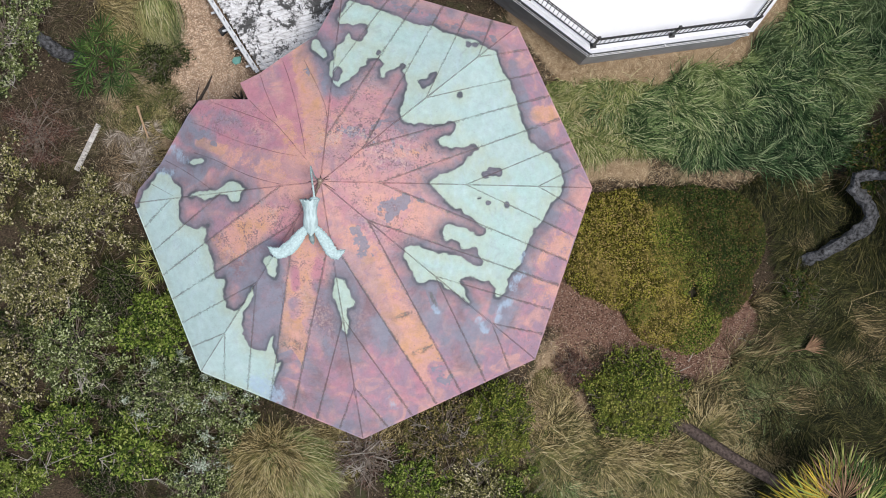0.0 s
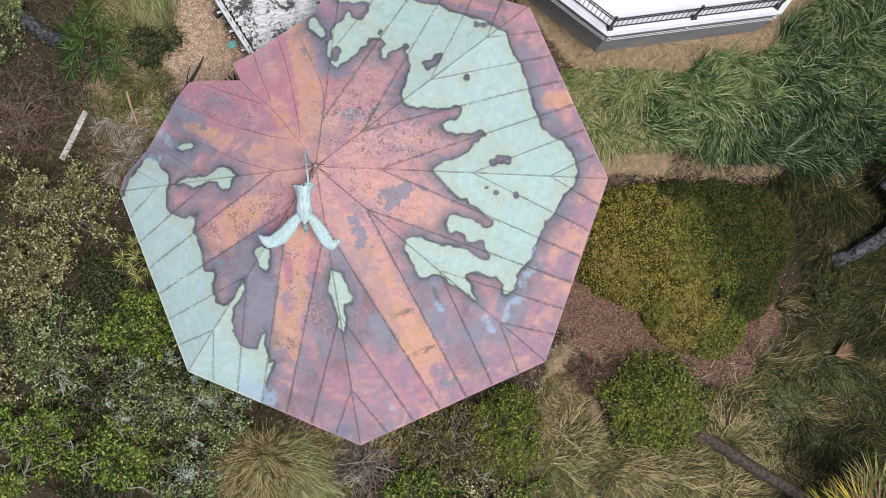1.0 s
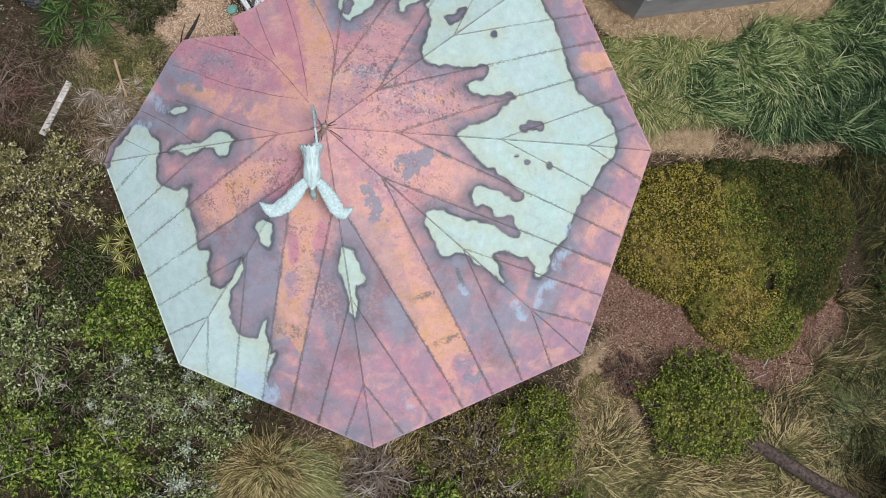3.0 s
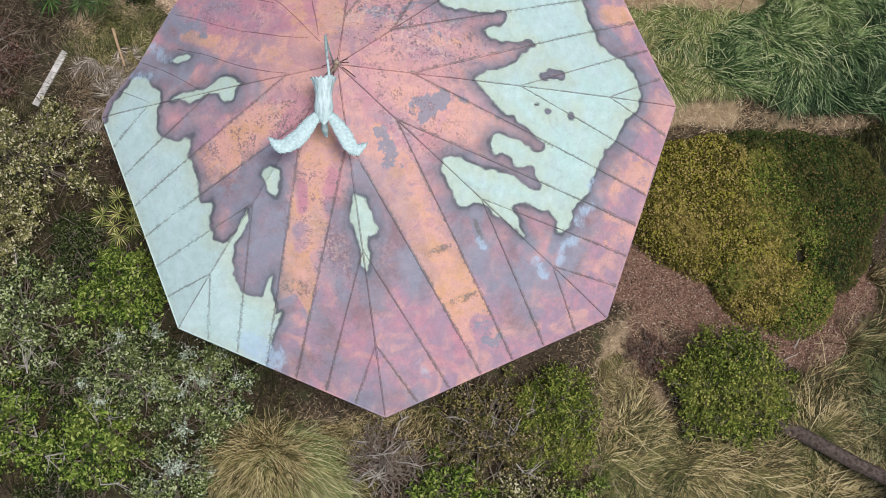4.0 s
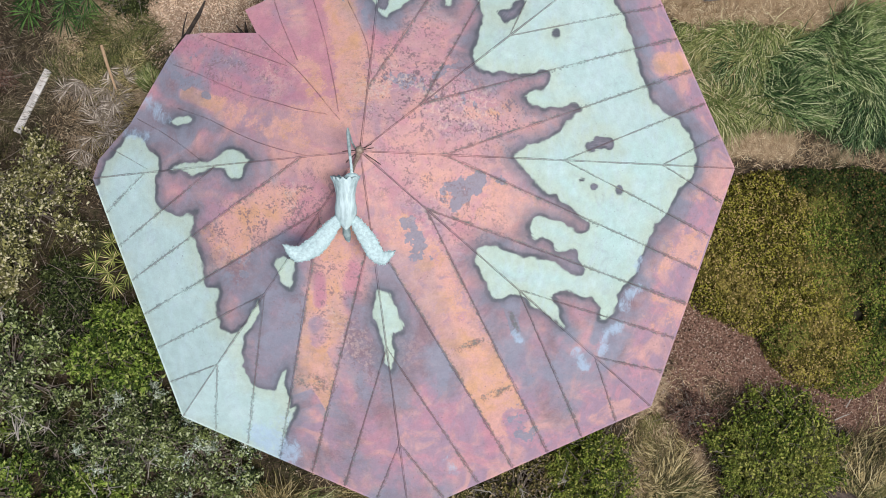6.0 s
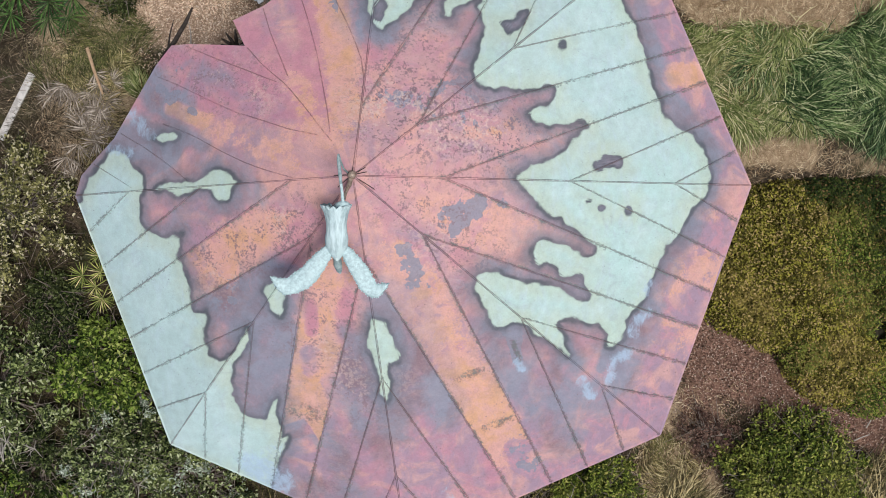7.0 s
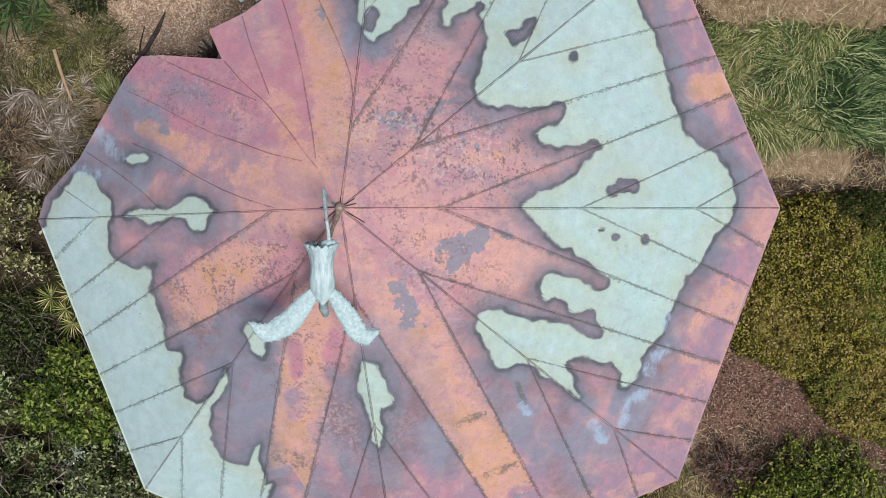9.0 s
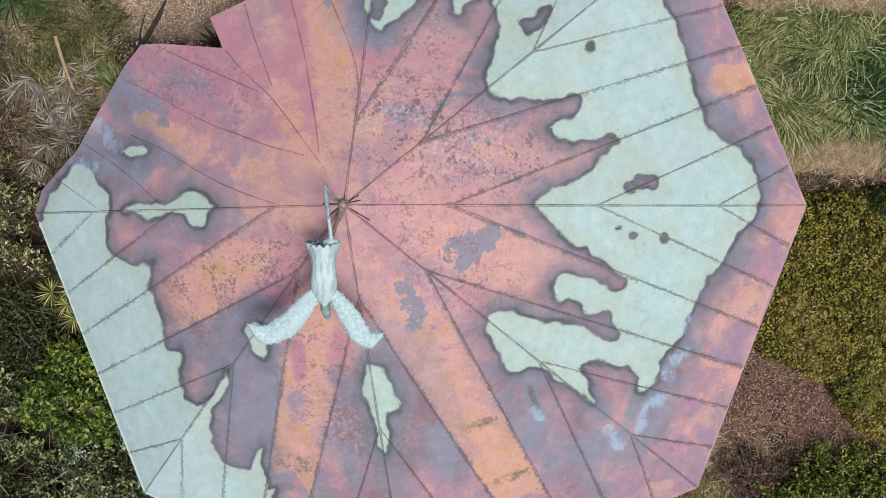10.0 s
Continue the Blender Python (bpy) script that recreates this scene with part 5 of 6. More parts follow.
def bushy(label, x, y, r, h, material, leaf=0.11, clumps=46, per=150, second=None, name="shrub", category="shrub", size=0.24, wide=0.5, twigs=1.0, ry=None, bare=0):
    """A loose shrub or small tree: stems, branches to rounded clumps of leaves, gaps between."""
    ry = ry or r
    root = thing(name, (x, y, 0), label, category)
    leaf, per, size, clumps = leaf * 0.83, int(per * 1.15), size * 0.72, int(clumps * 1.25)
    k = np.arange(clumps)
    a = k * 2.39996 + rng.uniform(0, 1.2, clumps)
    d = np.sqrt((k + 0.5) / clumps) * rng.uniform(0.75, 1.15, clumps)
    cz = h * (0.98 - 0.5 * d**2) * rng.uniform(0.4, 1.12, clumps)
    c = np.c_[x + r * d * np.cos(a) * 0.9, y + ry * d * np.sin(a) * 0.9, cz]
    bm = bmesh.new()
    rod(bm, [(x, y, -0.05), (x + 0.05, y, h * 0.2), (x, y + 0.05, h * 0.42)], [0.035 + 0.02 * h, 0.03 + 0.014 * h, 0.02 + 0.01 * h], 8)
    part("trunk", bm, BARK, root)
    bm = bmesh.new()
    for q in c:
        s, e = Vector((x, y, h * 0.25)), Vector(q)
        m = s.lerp(e, 0.55) + Vector(rng.normal(0, 0.08, 3)) - Vector((0, 0, 0.08 * h))
        rod(bm, [s, m, e], [0.017 * twigs, 0.012 * twigs, 0.005 * twigs], 5)
        for _ in range(4):
            f = e + Vector(rng.normal(0, 1, 3) * (0.2, 0.2, 0.1))
            rod(bm, [m.lerp(e, rng.uniform(0.4, 0.95)), f], [0.007 * twigs, 0.003 * twigs], 4)
    part("branchwork", bm, TWIG, root)
    for _ in range(bare):
        b, d0 = rng.uniform(0, math.tau), rng.uniform(0.2, 0.9)
        s = Vector((x + r * d0 * math.cos(b), y + ry * d0 * math.sin(b), h * rng.uniform(0.5, 0.9)))
        e = s + Vector((rng.normal(0, 0.25), rng.normal(0, 0.25), rng.uniform(0.1, 0.35)))
        m = s.lerp(e, 0.5) + Vector(rng.normal(0, 0.05, 3))
        bm = bmesh.new()
        rod(bm, [(x + 0.3 * (s.x - x), y + 0.3 * (s.y - y), h * 0.3), s, m, e], [0.02, 0.014, 0.01, 0.004], 5)
        for _ in range(5):
            f = m + Vector((rng.normal(0, 0.16), rng.normal(0, 0.16), rng.uniform(0.0, 0.15)))
            rod(bm, [s.lerp(m, rng.uniform(0.2, 1.0)), f], [0.007, 0.003], 4)
        part("dead_branch", bm, DEAD_TWIG, root, "bare bleached branch")
    pts, axes, faces, pale = [], [], [], []
    for i, q in enumerate(c):
        m = int(per * rng.uniform(0.45, 1.4))
        rc = size * rng.uniform(0.6, 1.35) * np.array((1, 1, 0.6))
        o = unit(rng.normal(0, 1, (m, 3)) + (0, 0, 0.55))
        sprig = 1 + 0.55 * np.sin(5 * np.arctan2(o[:, 1], o[:, 0]) + i)
        pts.append(q + o * rc * (rng.uniform(0.5, 1.1, m) * sprig)[:, None])
        faces.append(unit(o + (0, 0, 0.25) + rng.normal(0, 0.3, (m, 3))))
        axes.append(unit(np.cross(faces[-1], unit(rng.normal(0, 1, (m, 3)))) + o * 0.35))
        pale.append(np.full(m, second is not None and rng.uniform() < 0.18))
    pts, axes, faces, pale = np.concatenate(pts), np.concatenate(axes), np.concatenate(faces), np.concatenate(pale)
    pts[:, 2] = np.maximum(pts[:, 2], 0.04)
    for pick, nm, mt, ls in ((pale, "pale_bloom", second, 0.65), (~pale, "crown", material, 1.0)):
        if pick.any():
            v, f = leaf_arrays(pts[pick], axes[pick], leaf * ls * rng.uniform(0.55, 1.25, pick.sum()), wide, faces[pick])
            np_mesh(nm, v, f, mt, root, kind="stuff" if nm == "pale_bloom" else "")
    return root


def tuft(label, x, y, r, n, length, material, width=0.02, wind=(0, 0), rise=0.75):
    """A fountain of arching blades, some of them dead."""
    clump = thing("grass_clump", (x, y, 0), label, "grass", "grass clumps")
    for name, m, mt in (("leaf_mass", n, material), ("dead_leaf_mass", n // 5, TAN_GRASS)):
        a, d = rng.uniform(0, math.tau, m), np.sqrt(rng.uniform(0, 1, m))
        root = np.c_[x + 0.36 * r * d * np.cos(a), y + 0.36 * r * d * np.sin(a), np.full(m, -0.02)]
        ln = length * rng.uniform(0.55, 1.1, m)
        b = a + rng.normal(0, 0.75, m)
        lean = np.c_[np.cos(b), np.sin(b)] * (r * (0.3 + 0.7 * d) * rng.uniform(0.5, 1.2, m))[:, None] + np.array(wind)
        v, f = blade_arrays(root, lean, ln, np.full(m, width) * rng.uniform(0.7, 1.3, m), rise)
        np_mesh(name, v, f, mt, clump, kind="stuff")
    return clump


def meadow(name, label, lumps, n, length, material, wind, width=0.02, spread=0.5, rise=0.7, curl=2.6, tussock=60, tight=0.9, fan_out=0.2):
    """A bed of long grass that lies over in combed swathes; lumps (x, y, rx, ry)."""
    areas = np.array([l[2] * l[3] for l in lumps])
    roots = []
    for (x, y, rx, ry), m in zip(lumps, (n * areas / areas.sum()).astype(int)):
        r, a = np.sqrt(rng.uniform(0, 1, m)), rng.uniform(0, math.tau, m)
        roots.append(np.c_[x + rx * r * np.cos(a), y + ry * r * np.sin(a), np.full(m, -0.02)])
    p = np.concatenate(roots)
    m = len(p)
    # blades spring from tussocks and fan out round them
    seats = p[rng.integers(0, m, max(8, m // tussock))]
    near = np.concatenate([np.argmin(((q[:, None, :2] - seats[None, :, :2]) ** 2).sum(-1), 1) for q in np.array_split(p, 40)])
    away = p[:, :2] - seats[near, :2]
    p[:, :2] = seats[near, :2] + away * tight
    flow = np.array([(noise.noise((q[0] * 0.8, q[1] * 0.8, 3.0)), noise.noise((q[0] * 1.7, q[1] * 1.7, 9.0))) for q in p])
    ang = math.atan2(wind[1], wind[0]) + flow[:, 0] * curl + flow[:, 1] * 1.2
    dirs = unit(np.c_[np.cos(ang), np.sin(ang)] + unit(away) * fan_out + rng.normal(0, 0.45, (m, 2)))
    ln = length * (0.8 + 0.7 * flow[:, 1]) * rng.uniform(0.6, 1.15, m)
    v, f = blade_arrays(p, dirs * (ln * spread * rng.uniform(0.7, 1.5, m))[:, None], ln, width * rng.uniform(0.6, 1.4, m), rise)
    return np_mesh(name, v, f, material, None, label, "grass", kind="stuff")


def fan(parent, at, way, size, material, name="fan_leaf", rays=17, slim=0.03, span=118):
    """One fan-shaped palmetto leaf on its stalk."""
    at, way = Vector(at), Vector(way).normalized()
    bm = bmesh.new()
    side = way.cross(Vector((0, 0, 1))).normalized()
    up = side.cross(way)
    for k in range(rays):
        a = radians(-span + 2 * span * k / (rays - 1) + rng.normal(0, 3))
        d = (way * math.cos(a) + side * math.sin(a)).normalized()
        s = d.cross(up).normalized()
        ln = size * (0.78 + 0.22 * math.cos(a)) * rng.uniform(0.9, 1.08)
        w = size * slim
        tip = at + d * ln - up * (0.16 * ln)
        mid = at + d * ln * 0.5 + up * 0.02
        q = [bm.verts.new(p) for p in (at, mid + s * w, tip, mid - s * w)]
        r = bm.verts.new(mid + up * w * 0.45)
        for i in range(4):
            bm.faces.new((q[i], q[(i + 1) % 4], r))
    return part(name, bm, material, parent)


def palmetto(label, x, y, count, r, h, size, material):
    root = thing("palmetto", (x, y, 0), label, "palm")
    for k in range(count):
        a = k * 2.4 + rng.uniform(0, 0.6)
        d = r * math.sqrt((k + 0.5) / count)
        at = Vector((x + d * math.cos(a), y + d * math.sin(a), h * rng.uniform(0.7, 1.1)))
        bm = bmesh.new()
        rod(bm, [(x, y, 0.0), (x + 0.5 * d * math.cos(a), y + 0.5 * d * math.sin(a), at.z * 0.8), at], [0.012, 0.01, 0.007], 5)
        part("stalk", bm, material, root)
        fan(root, at, (math.cos(a), math.sin(a), 0.15), size * rng.uniform(0.8, 1.15), material)
    return root


def palm_tree():
    """A slender leaning palm, its crown of long fronds partly yellow."""
    root = thing("palm_tree", (7.4, -5.44, 0), "leaning palm with a dark slim trunk and yellowing fronds", "palm")
    bm = bmesh.new()
    rod(bm, [(7.4, -5.44, -0.1), (7.62, -5.6, 0.2), (8.5, -6.25, 0.8), (9.3, -6.76, 1.3), (10.45, -7.5, 1.9)], [0.16, 0.14, 0.13, 0.125, 0.13], 12)
    part("trunk", bm, PALM_BARK, root, smooth=True)
    top = Vector((10.55, -7.6, 1.95))
    for k in range(26):
        a = k * 2.4 + 0.5
        el = 0.05 + 0.85 * (k / 26)
        d = Vector((math.cos(a) * math.cos(el), math.sin(a) * math.cos(el), math.sin(el)))
        ln = rng.uniform(0.6, 0.95)
        at = top + d * ln
        west = math.degrees(a) % 360
        m = PALM_YELLOW if 112 < west < 205 else BROWN_FROND if 84 < west <= 112 else (PALE_PALM, PALM, PALM)[k % 3]
        bm = bmesh.new()
        rod(bm, [top, top.lerp(at, 0.5) + Vector((0, 0, 0.06)), at], [0.016, 0.013, 0.009], 5)
        part("stalk", bm, m, root)
        fan(root, at, d + Vector((0, 0, -0.35)), rng.uniform(0.85, 1.1), m, "frond", 22, 0.017, 62)


def gnarled(root, pts, radii):
    bm = bmesh.new()
    rod(bm, pts, radii, 12)
    bmesh.ops.subdivide_edges(bm, edges=bm.edges[:], cuts=4, use_grid_fill=True)
    for v in bm.verts:
        v.co += Vector((noise.noise(v.co * 5), noise.noise(v.co * 5 + Vector((9, 0, 0))), noise.noise(v.co * 4))) * 0.07 + Vector((noise.noise(v.co * 14), noise.noise(v.co * 14 + Vector((3, 0, 0))), noise.noise(v.co * 11))) * 0.035
    return part("trunk", bm, BARK, root, smooth=True)


def twisted_tree():
    """The grey tree whose crown stands beyond the picture; the hedge's shade is in its leaf colours."""
    root = thing("twisted_tree", (10.45, -1.74, 0), "twisted grey tree trunk leaning out over rough grass", "tree")
    gnarled(root, [(10.45, -1.74, -0.1), (10.75, -1.58, 0.4), (11.3, -1.3, 0.75), (11.85, -0.98, 0.9), (12.03, -0.66, 1.0), (11.85, -0.3, 1.1), (11.52, -0.04, 1.2), (11.6, 0.24, 1.3), (11.95, 0.28, 1.5), (12.5, 0.1, 2.2), (12.9, 0.1, 3.2)], [0.12, 0.13, 0.155, 0.17, 0.175, 0.165, 0.15, 0.125, 0.115, 0.1, 0.08])
    bm = bmesh.new()
    c = np.c_[rng.uniform(13.4, 17.0, 110), rng.uniform(-2.4, 4.2, 110), rng.uniform(3.3, 4.6, 110)]
    for q in c:
        rod(bm, [(12.6, 0.1, 2.6), Vector((12.6, 0.1, 2.6)).lerp(Vector(q), 0.5) + Vector((0, 0, 0.2)), q], [0.05, 0.03, 0.008], 5)
    part("branchwork", bm, TWIG, root)
    pts = np.repeat(c, 110, 0) + rng.normal(0, 1, (12100, 3)) * (0.3, 0.3, 0.16)
    v, f = leaf_arrays(pts, unit(rng.normal(0, 1, (len(pts), 3))), 0.13 * rng.uniform(0.6, 1.2, len(pts)), 0.5)
    np_mesh("crown", v, f, GREEN, root)


def plants():
    # clipped shrubs by the pavilion
    clipped_shrub("large clipped dome of small yellow-green leaves, browning", [(6.35, -1.22, 1.38, 1.46, 1.05), (5.78, -1.12, 1.2, 1.28, 0.95), (7.2, -2.5, 1.05, 1.1, 0.85), (6.9, -1.6, 1.2, 1.2, 1.0)], 0.051, 96599, HEDGE, holes=((7.75, -2.3, 0.15),))
    # green step between the lit leaves and the shade-coloured ones
    clipped_shrub("green part of the clipped dome between its yellow and its shaded part", [(7.15, -1.15, 0.95, 1.25, 1.06), (7.75, -1.7, 0.8, 1.0, 1.0), (7.7, -2.95, 0.8, 0.85, 0.8), (6.6, -2.6, 0.5, 0.5, 0.86)], 0.051, 34500, MID_HEDGE, holes=((7.75, -2.3, 0.15),))
    # same hedge: soft shade on its right part, given by darker leaves
    clipped_shrub("right part of the clipped dome, its leaf colour darkened for shade", [(7.85, -1.12, 1.5, 1.38, 1.02), (8.55, -1.05, 1.1, 1.2, 0.95), (8.35, -2.0, 0.95, 1.0, 0.85), (7.0, -0.27, 0.9, 0.55, 0.85)], 0.051, 59799, SHADED_HEDGE, holes=((7.75, -2.3, 0.15),))
    bushy("small rounded shrub with fresh yellow-green leaves", 6.32, -4.74, 1.28, 0.9, SMALL_HEDGE, 0.08, 120, 190, size=0.27, ry=1.12)
    bushy("dead brown shrub beside the green one", 4.95, -4.0, 0.55, 0.35, BROWN_LEAF, 0.06, 18, 130, size=0.2)
    bushy("rounded green shrub under the eave", 3.0, -5.25, 0.85, 0.9, SMALL_HEDGE, 0.075, 90, 170, size=0.23, ry=1.2)
    bushy("twiggy brown and olive shrub under the eave", 1.75, -5.4, 1.2, 0.85, BROWN_OLIVE, 0.085, 76, 80, size=0.2, twigs=1.2, bare=7)
    bushy("bare grey twiggy shrub beside the pavilion", -0.2, -5.85, 0.85, 0.6, BROWN_LEAF, 0.06, 44, 16, size=0.2, twigs=1.6, bare=9)
    bushy("fresh green shrub with small leaves", 1.0, -6.6, 0.9, 0.7, GREEN, 0.1, 34, 130)
    bushy("olive green shrub in the grass", 2.3, -6.9, 0.9, 0.7, OLIVE, 0.09, 34, 130)
    bushy("dark green shrub in the grass", 3.4, -7.1, 0.8, 0.6, GREEN, 0.09, 26, 120)
    # thicket beyond the pale side of the roof
    bushy("pale olive shrub with small leathery leaves", -6.7, -0.05, 1.3, 1.5, OLIVE, 0.088, 60, 190)
    bushy("tan-tipped olive shrub in the thicket", -7.6, -1.5, 1.1, 1.3, OLIVE, 0.085, 50, 180)
    bushy("wide grey-green shrub in the thicket", -6.9, -3.0, 1.25, 1.2, GREY_GREEN, 0.1, 54, 150, bare=5)
    bushy("bright green shrub close to the eave", -5.0, -2.55, 0.95, 1.1, GREEN, 0.11, 46, 150)
    bushy("grey-green shrub with silvery flower sprays", -3.6, -4.55, 1.1, 0.9, GREY_GREEN, 0.09, 50, 150, second=SILVER)
    bushy("silvery shrub in the thicket", -5.0, -4.1, 1.05, 0.9, GREY_GREEN, 0.09, 48, 140, second=SILVER, bare=5)
    bushy("bright green low shrub", -5.6, -5.4, 0.95, 0.9, GREEN, 0.11, 42, 150, bare=5)
    bushy("green shrub with pale stems", -7.4, -5.0, 1.2, 1.0, GREEN, 0.11, 48, 150, twigs=1.3, bare=9)
    bushy("dark green shrub at the thicket's edge", -4.1, -6.1, 0.9, 0.8, GREY_GREEN, 0.09, 36, 140, second=SILVER)
    bushy("olive shrub beyond the thicket", -8.9, -3.6, 1.2, 1.2, OLIVE, 0.1, 44, 140)
    bushy("dense olive and green tree crown over the path", -8.2, 4.4, 1.35, 1.7, GREY_GREEN, 0.1, 56, 110, name="tree", category="tree", bare=6)
    bushy("olive shrub in the undergrowth", -8.9, 1.2, 1.2, 1.0, OLIVE, 0.1, 40, 130)
    bushy("brown withered shrub in the undergrowth", -7.7, 2.1, 1.0, 0.5, BROWN_LEAF, 0.07, 44, 60, twigs=1.2)
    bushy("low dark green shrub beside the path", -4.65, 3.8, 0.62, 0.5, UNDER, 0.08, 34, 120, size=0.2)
    root = thing("grey_tree", (-6.6, 3.88, 0), "grey tree trunk leaning out of the thicket", "tree")
    gnarled(root, [(-6.6, 3.88, -0.1), (-6.81, 3.88, 0.45), (-7.05, 4.0, 0.8), (-7.31, 4.22, 1.1), (-7.49, 4.33, 1.4)], [0.17, 0.16, 0.14, 0.12, 0.08])
    bushy("yellow-green shrub at the thicket's corner", -8.75, -6.3, 1.0, 0.8, GREEN, 0.1, 42, 140, bare=4)
    twisted_tree()
    bushy("dark leafy shrub behind the twisted trunk", 12.3, 0.75, 0.9, 0.9, SHADED_HEDGE, 0.09, 40, 130)
    bushy("dark low shrub under the twisted tree", 10.4, -2.3, 0.5, 0.5, SHADED_HEDGE, 0.08, 20, 110, size=0.18)
    # palms
    palmetto("green saw palmetto beside the path", -5.9, 3.72, 13, 0.75, 0.5, 0.5, PALM)
    palmetto("yellow-green palmetto half hidden under the eave", -4.95, -1.1, 11, 0.5, 0.45, 0.3, PALE_PALM)
    root = thing("dead_palmetto", (-5.7, 1.8, 0), "dead grey palmetto fans lying on the ground", "palm")
    for k in range(24):
        a = rng.uniform(0, math.tau)
        fan(root, (-5.35 + rng.normal(0, 0.26), 1.5 + rng.normal(0, 0.42), rng.uniform(0.08, 0.28)), (math.cos(a), math.sin(a), rng.uniform(-0.3, 0.5)), rng.uniform(0.26, 0.45), DEAD_PALM, "fan_leaf", 15, 0.026, 75)
    palm_tree()
    # grasses
    meadow("long_green_grass", "thick bed of long arching green grass", [(8.2, 2.2, 1.2, 0.85), (7.5, 1.85, 1.3, 0.8), (9.5, 2.7, 0.8, 0.6), (11.5, 2.6, 0.8, 1.1), (11.0, 4.2, 0.6, 0.8), (10.9, 2.2, 0.5, 0.6)], 30000, 0.9, DARK_GRASS, (0.8, -0.6), 0.013, 0.6, 0.8)
    # right part of the same bed: its shade is in the blade colour
    meadow("shaded_green_grass", "long green grass hanging over in swathes, its colour darkened for shade", [(10.2, 2.0, 1.3, 1.0), (10.7, 2.9, 1.4, 1.2), (12.0, 4.2, 1.3, 1.6), (9.1, 1.6, 1.1, 0.9), (10.4, 1.1, 1.2, 0.6), (8.6, 1.1, 0.8, 0.4)], 30000, 0.95, SHADY_GRASS, (0.6, -0.8), 0.013, 0.6, 0.8)
    meadow("light_grass", "yellow-green grass beside the pavilion", [(6.0, 1.95, 1.5, 0.85), (4.95, 2.3, 0.6, 0.65), (7.0, 1.95, 1.0, 0.75), (6.3, 2.55, 1.1, 0.35)], 19000, 0.62, LIGHT_GRASS, (-0.6, -0.7), 0.012, 0.6)
    # dark blades stand for the tree's shade, which the high sun doesn't cast here
    meadow("shaded_olive_grass", "rough olive grass in tussocks, its colour darkened for shade", [(10.9, -3.2, 1.35, 1.5), (11.4, -1.2, 1.5, 1.7), (10.2, -4.8, 2.1, 1.2), (12.0, -3.4, 1.3, 2.5), (10.2, 0.0, 1.2, 0.6), (11.6, -6.2, 1.7, 1.1), (10.2, -6.6, 1.0, 0.8)], 29000, 0.9, SHADED_OLIVE, (-0.5, -0.7), 0.013, 0.7, 0.5, 3.0, 220, 0.75)
    meadow("straw_tussocks", "straw-coloured tussocks among the olive grass", [(9.7, -2.6, 0.6, 0.3), (10.9, -3.1, 0.8, 0.3), (9.1, -4.1, 0.6, 0.35), (11.9, -3.3, 0.6, 0.25), (11.4, -4.3, 0.8, 0.35), (10.75, -0.9, 0.7, 0.4), (8.3, -5.0, 0.7, 0.45), (9.3, -4.9, 0.6, 0.4), (9.4, -6.0, 0.6, 0.4), (10.2, -4.9, 0.6, 0.3), (10.6, 0.3, 0.6, 0.3)], 7500, 0.85, DARK_STRAW, (0.9, -0.4), 0.013, 0.85, 0.45, 1.2, 260, 0.5)
    meadow("dry_grass", "dry tan and green grass lying in swirls", [(5.8, -6.4, 1.6, 0.8), (8.1, -5.0, 0.8, 0.6), (7.3, -6.8, 1.4, 0.8), (8.7, -5.8, 1.2, 0.6), (4.6, -5.9, 0.8, 0.8)], 17000, 0.85, TAN_GRASS, (0.7, -0.5), 0.013, 0.85, 0.4, 2.6, 160, 0.65)
    meadow("olive_undergrass", "short olive grass beneath the dry grass", [(5.8, -6.4, 1.6, 0.8), (7.3, -6.8, 1.4, 0.8), (8.4, -5.5, 1.2, 0.8), (4.6, -5.9, 0.8, 0.8)], 7000, 0.75, DARK_OLIVE, (-0.5, -0.6), 0.011, 0.8, 0.45, 4.0, 90, 0.8)
    meadow("shaded_tussocks", "deep green tussocks among the straw", [(10.2, -3.7, 0.8, 0.5), (9.4, -4.2, 0.6, 0.4), (11.3, -2.6, 0.7, 0.4), (11.8, -4.4, 0.7, 0.6)], 6000, 0.8, GREEN_TUSSOCK, (-0.6, -0.6), 0.008, 0.8, 0.5, 2.0, 420, 0.6)
    meadow("green_tussocks", "green tussocks in the dry grass", [(8.9, -4.7, 0.8, 0.6), (9.2, -5.3, 0.6, 0.5), (5.0, -6.9, 0.9, 0.5)], 5000, 0.7, DARK_GRASS, (0.2, -0.8), 0.008, 0.8, 0.5, 2.0, 200, 0.7)
    meadow("tall_dry_grass", "tall tan grass fallen over beside the path", [(-5.5, 5.2, 0.75, 0.6), (-5.2, 4.7, 0.5, 0.4)], 5200, 1.0, TAN_GRASS, (0.5, -0.8), 0.008, 0.85, 0.5, 0.8)
    meadow("short_dry_grass", "short pale grass between the shrubs", [(4.25, -5.1, 0.6, 1.2), (4.4, -6.6, 1.0, 0.7), (0.2, -5.3, 1.4, 0.5), (-1.2, -5.9, 0.9, 0.8), (-5.0, 1.2, 0.4, 0.6), (-5.2, 2.3, 0.6, 0.7)], 9900, 0.32, TAN_GRASS, (0.3, -0.6), 0.009, 0.8)
    meadow("undergrowth", "thin withered brown undergrowth over litter", [(-6.8, 2.3, 1.9, 1.3), (-5.3, 0.9, 0.9, 1.0), (-6.6, 5.0, 2.2, 0.9)], 15000, 0.26, WITHERED, (0.2, 0.7), 0.006, 1.0, 0.6, 5.0)
    meadow("olive_path_grass", "thin olive grass beside the wood chips", [(-5.0, 2.75, 0.7, 0.75), (-5.6, 2.4, 0.6, 0.6)], 2300, 0.4, DARK_OLIVE, (0.4, 0.5), 0.006, 0.9, 0.6, 3.0)
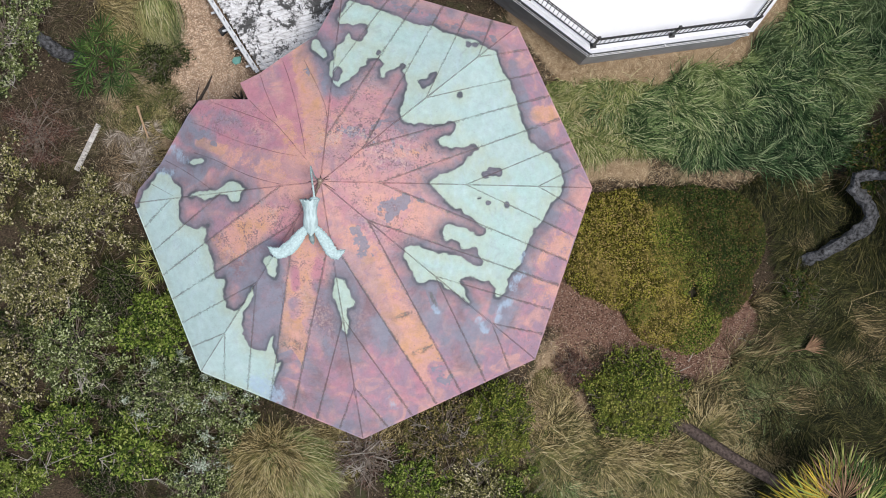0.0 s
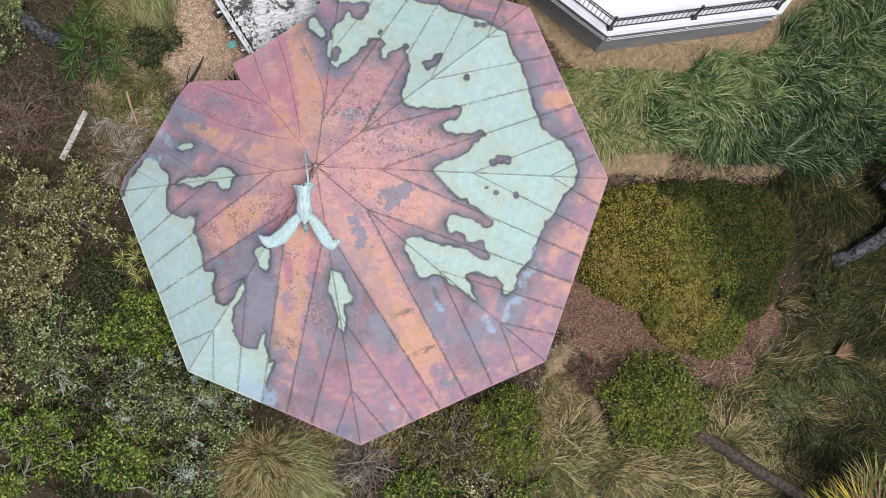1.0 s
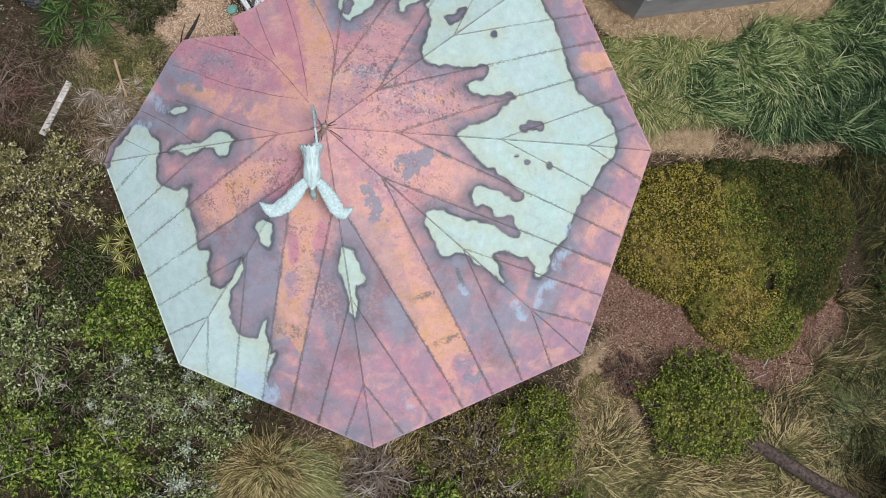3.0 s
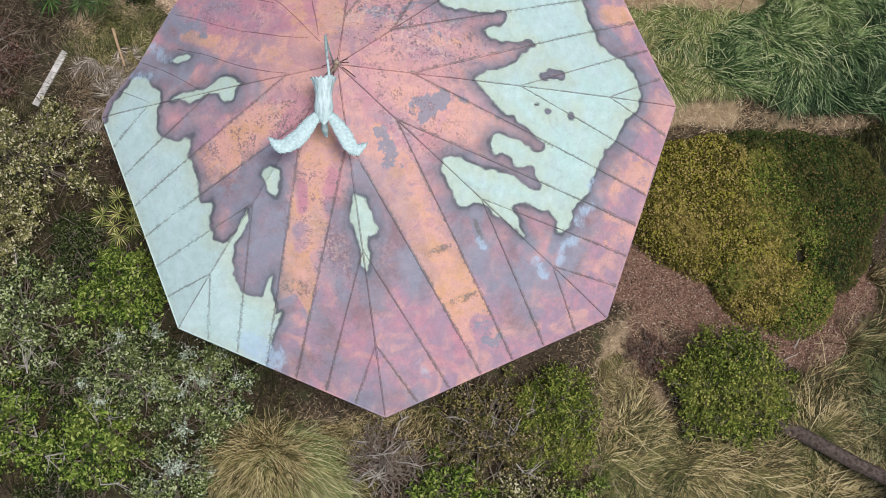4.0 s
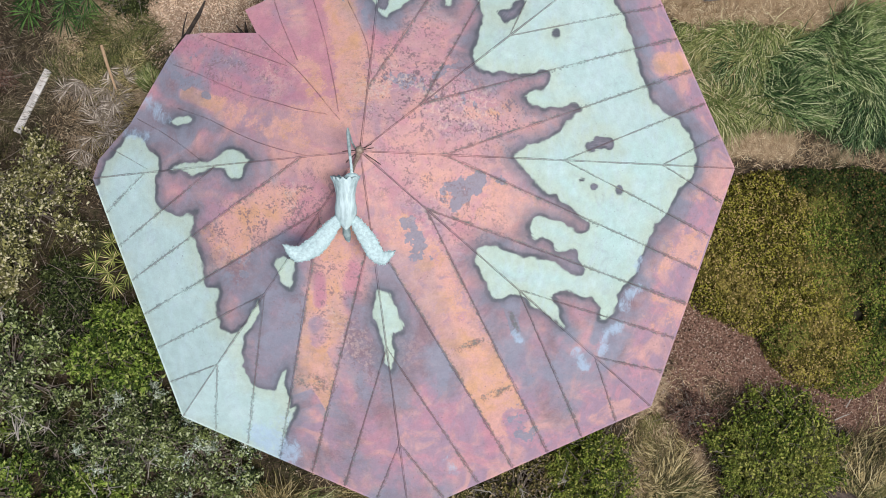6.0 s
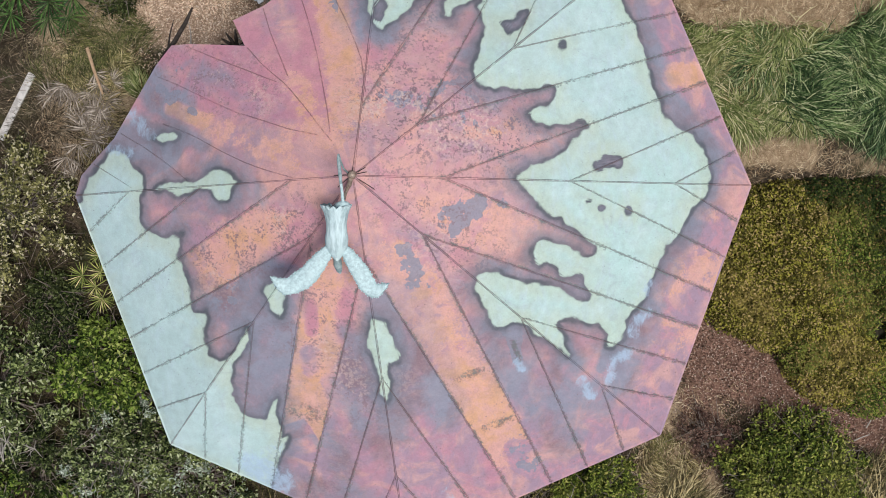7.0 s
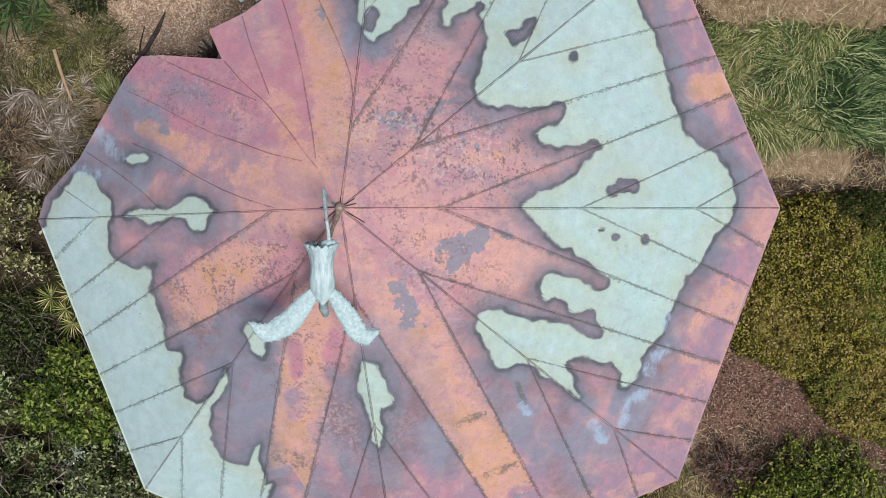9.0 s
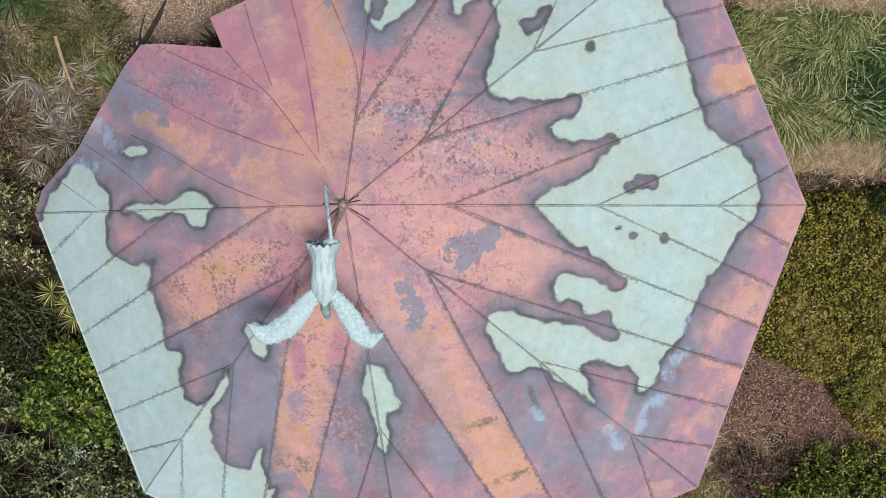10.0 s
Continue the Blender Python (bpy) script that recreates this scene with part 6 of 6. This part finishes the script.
    # the same darkened blades put shade on the ground between the shrubs
    meadow("thicket_grass", "thin grass under the thicket, its colour darkened for shade", [(-5.7, -2.0, 1.6, 1.6), (-5.0, -5.0, 3.0, 1.8), (-7.6, 0.6, 1.2, 0.8)], 9000, 0.35, SHADED_OLIVE, (0.2, 0.7), 0.008, 0.9)
    # added low shrubs: their near-black leaves fill the gaps as shade
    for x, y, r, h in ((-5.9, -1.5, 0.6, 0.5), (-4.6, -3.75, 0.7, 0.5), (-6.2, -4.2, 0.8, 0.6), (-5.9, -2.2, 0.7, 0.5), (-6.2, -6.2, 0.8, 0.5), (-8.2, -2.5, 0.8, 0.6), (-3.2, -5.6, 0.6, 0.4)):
        bushy("added low undershrub, its dark leaves standing for shade in the thicket", x, y, r, h, UNDER, 0.085, 26, 110, size=0.2)
    for x, y, r, n, ln, m, w in ((-2.45, -5.7, 1.0, 3800, 1.0, TAN_GRASS, (-0.1, -0.4)), (-2.05, -5.7, 0.8, 2000, 0.9, LIGHT_GRASS, (0.35, -0.4)), (-1.5, -6.2, 0.7, 1200, 0.8, LIGHT_GRASS, (0.1, -0.3)), (-4.85, 5.25, 0.36, 900, 1.1, LIGHT_GRASS, (0.28, -0.95)), (-4.7, 5.15, 0.3, 700, 1.1, GREEN_TUSSOCK, (0.3, -0.95)),
                                 (-4.4, 1.92, 0.22, 350, 0.5, LIGHT_GRASS, (-0.12, 0.25)), (5.5, 1.4, 0.6, 900, 0.6, LIGHT_GRASS, (-0.1, -0.1)), (5.9, 2.3, 0.6, 900, 0.6, DARK_GRASS, (-0.1, -0.1))):
        tuft("fountain-like clump of arching grass blades on the ground", x, y, r, n, ln, m, width=0.011, wind=w)


def clutter():
    a, b = Vector((-6.22, 2.28, 0.05)), Vector((-6.78, 1.2, 0.07))
    bm = bmesh.new()
    box(bm, ((b - a).length, 0.13, 0.06), between(a, b), 0.006)
    solid("plank", bm, PLANK_WOOD, "weathered pale timber plank lying in the undergrowth", "plank")
    bm = bmesh.new()
    rod(bm, [(-5.27, 2.67, 0.22), (-5.16, 2.3, 0.27), (-5.03, 1.9, 0.24)], [0.03, 0.026, 0.018], 7)
    solid("stick", bm, STICK_WOOD, "thin orange-brown stick on the ground", "stick")
    bm = bmesh.new()
    rod(bm, [(-4.2, 1.9, -0.05), (-4.08, 2.0, 1.3), (-3.86, 2.1, 2.3), (-3.65, 2.32, 2.55), (-3.48, 2.51, 2.62), (-3.32, 2.77, 2.65), (-3.22, 2.99, 2.6)], [0.05, 0.04, 0.036, 0.034, 0.034, 0.032, 0.014], 9)
    for v in bm.verts:
        v.co += Vector((noise.noise(v.co * 9), noise.noise(v.co * 9 + Vector((5, 0, 0))), 0)) * 0.03
    rod(bm, [(-3.6, 2.38, 2.57), (-3.56, 2.6, 2.62), (-3.5, 2.82, 2.6)], [0.018, 0.012, 0.006], 5)
    solid("dark_branch", bm, DARK_WOOD, "bare dark branch leaning on the edge of the roof", "branch")
    bm = bmesh.new()
    for k in range(9):
        a = rng.uniform(0, math.tau)
        rod(bm, [(-2.6, 2.4, 2.1), (-2.6 + 0.12 * math.cos(a), 2.45 + 0.12 * math.sin(a), 2.3), (-2.6 + 0.24 * math.cos(a), 2.5 + 0.2 * math.sin(a), 2.32)], [0.03, 0.03, 0.008], 5)
    rod(bm, [(-2.5, 2.2, -0.05), (-2.6, 2.4, 2.15)], [0.05, 0.035], 6)
    solid("dark_sprig", bm, DARK_WOOD, "dark dead sprig showing through the roof's notch", "branch")
    bm = bmesh.new()
    box(bm, (0.34, 0.2, 0.05), pose(-3.12, 4.45, 0.12, 8, 5, 40), 0.02)
    for v in bm.verts:
        v.co += Vector((noise.noise(v.co * 7), noise.noise(v.co * 7 + Vector((5, 0, 0))), 0)) * 0.08
    solid("dark_scrap", bm, BLACK_METAL, "dark crumpled scrap lying beside the deck", "litter")
    fallen = thing("fallen_frond", (10.7, -3.7, 0), "orange-brown dead palm frond lying in the grass", "palm")
    fan(fallen, (10.4, -3.78, 0.5), (0.9, 0.3, 0.1), 0.5, BROWN_FROND, "frond", 17, 0.035, 38)
    bm = bmesh.new()
    rod(bm, [(10.0, -3.85, 0.0), (10.2, -3.82, 0.35), (10.4, -3.78, 0.5)], [0.014, 0.013, 0.01], 5)
    part("stalk", bm, BROWN_FROND, fallen)
    for x, y, a, ln in ((7.75, -3.85, 62, 0.3), (7.6, -4.15, 20, 0.3), (6.95, -3.55, 172, 0.35), (6.6, -3.35, 150, 0.2), (9.0, -3.5, 160, 0.22), (-3.6, 2.9, 95, 0.4)):
        bm = bmesh.new()
        d = Vector((math.cos(radians(a)), math.sin(radians(a)), 0)) * ln / 2
        c = Vector((x, y, 0.06))
        rod(bm, [c - d, c + Vector((0.02, 0.02, 0.01)), c + d], [0.012, 0.011, 0.006], 5)
        solid("twig", bm, DEAD_TWIG, "short pale dry twig lying on the mulch", "twig")
    bm = bmesh.new()
    bmesh.ops.create_icosphere(bm, subdivisions=2, radius=0.09, matrix=pose(-2.87, 3.68, 0.05) @ Matrix.Diagonal((1, 1.1, 0.5, 1)))
    for v in bm.verts:
        v.co += Vector((noise.noise(v.co * 9), noise.noise(v.co * 9 + Vector((5, 0, 0))), 0)) * 0.09
    solid("teal_scrap", bm, TEAL, "crumpled teal plastic scrap on the wood chips", "litter")


pavilion()
finial()
terrace()
deck()
plants()
clutter()
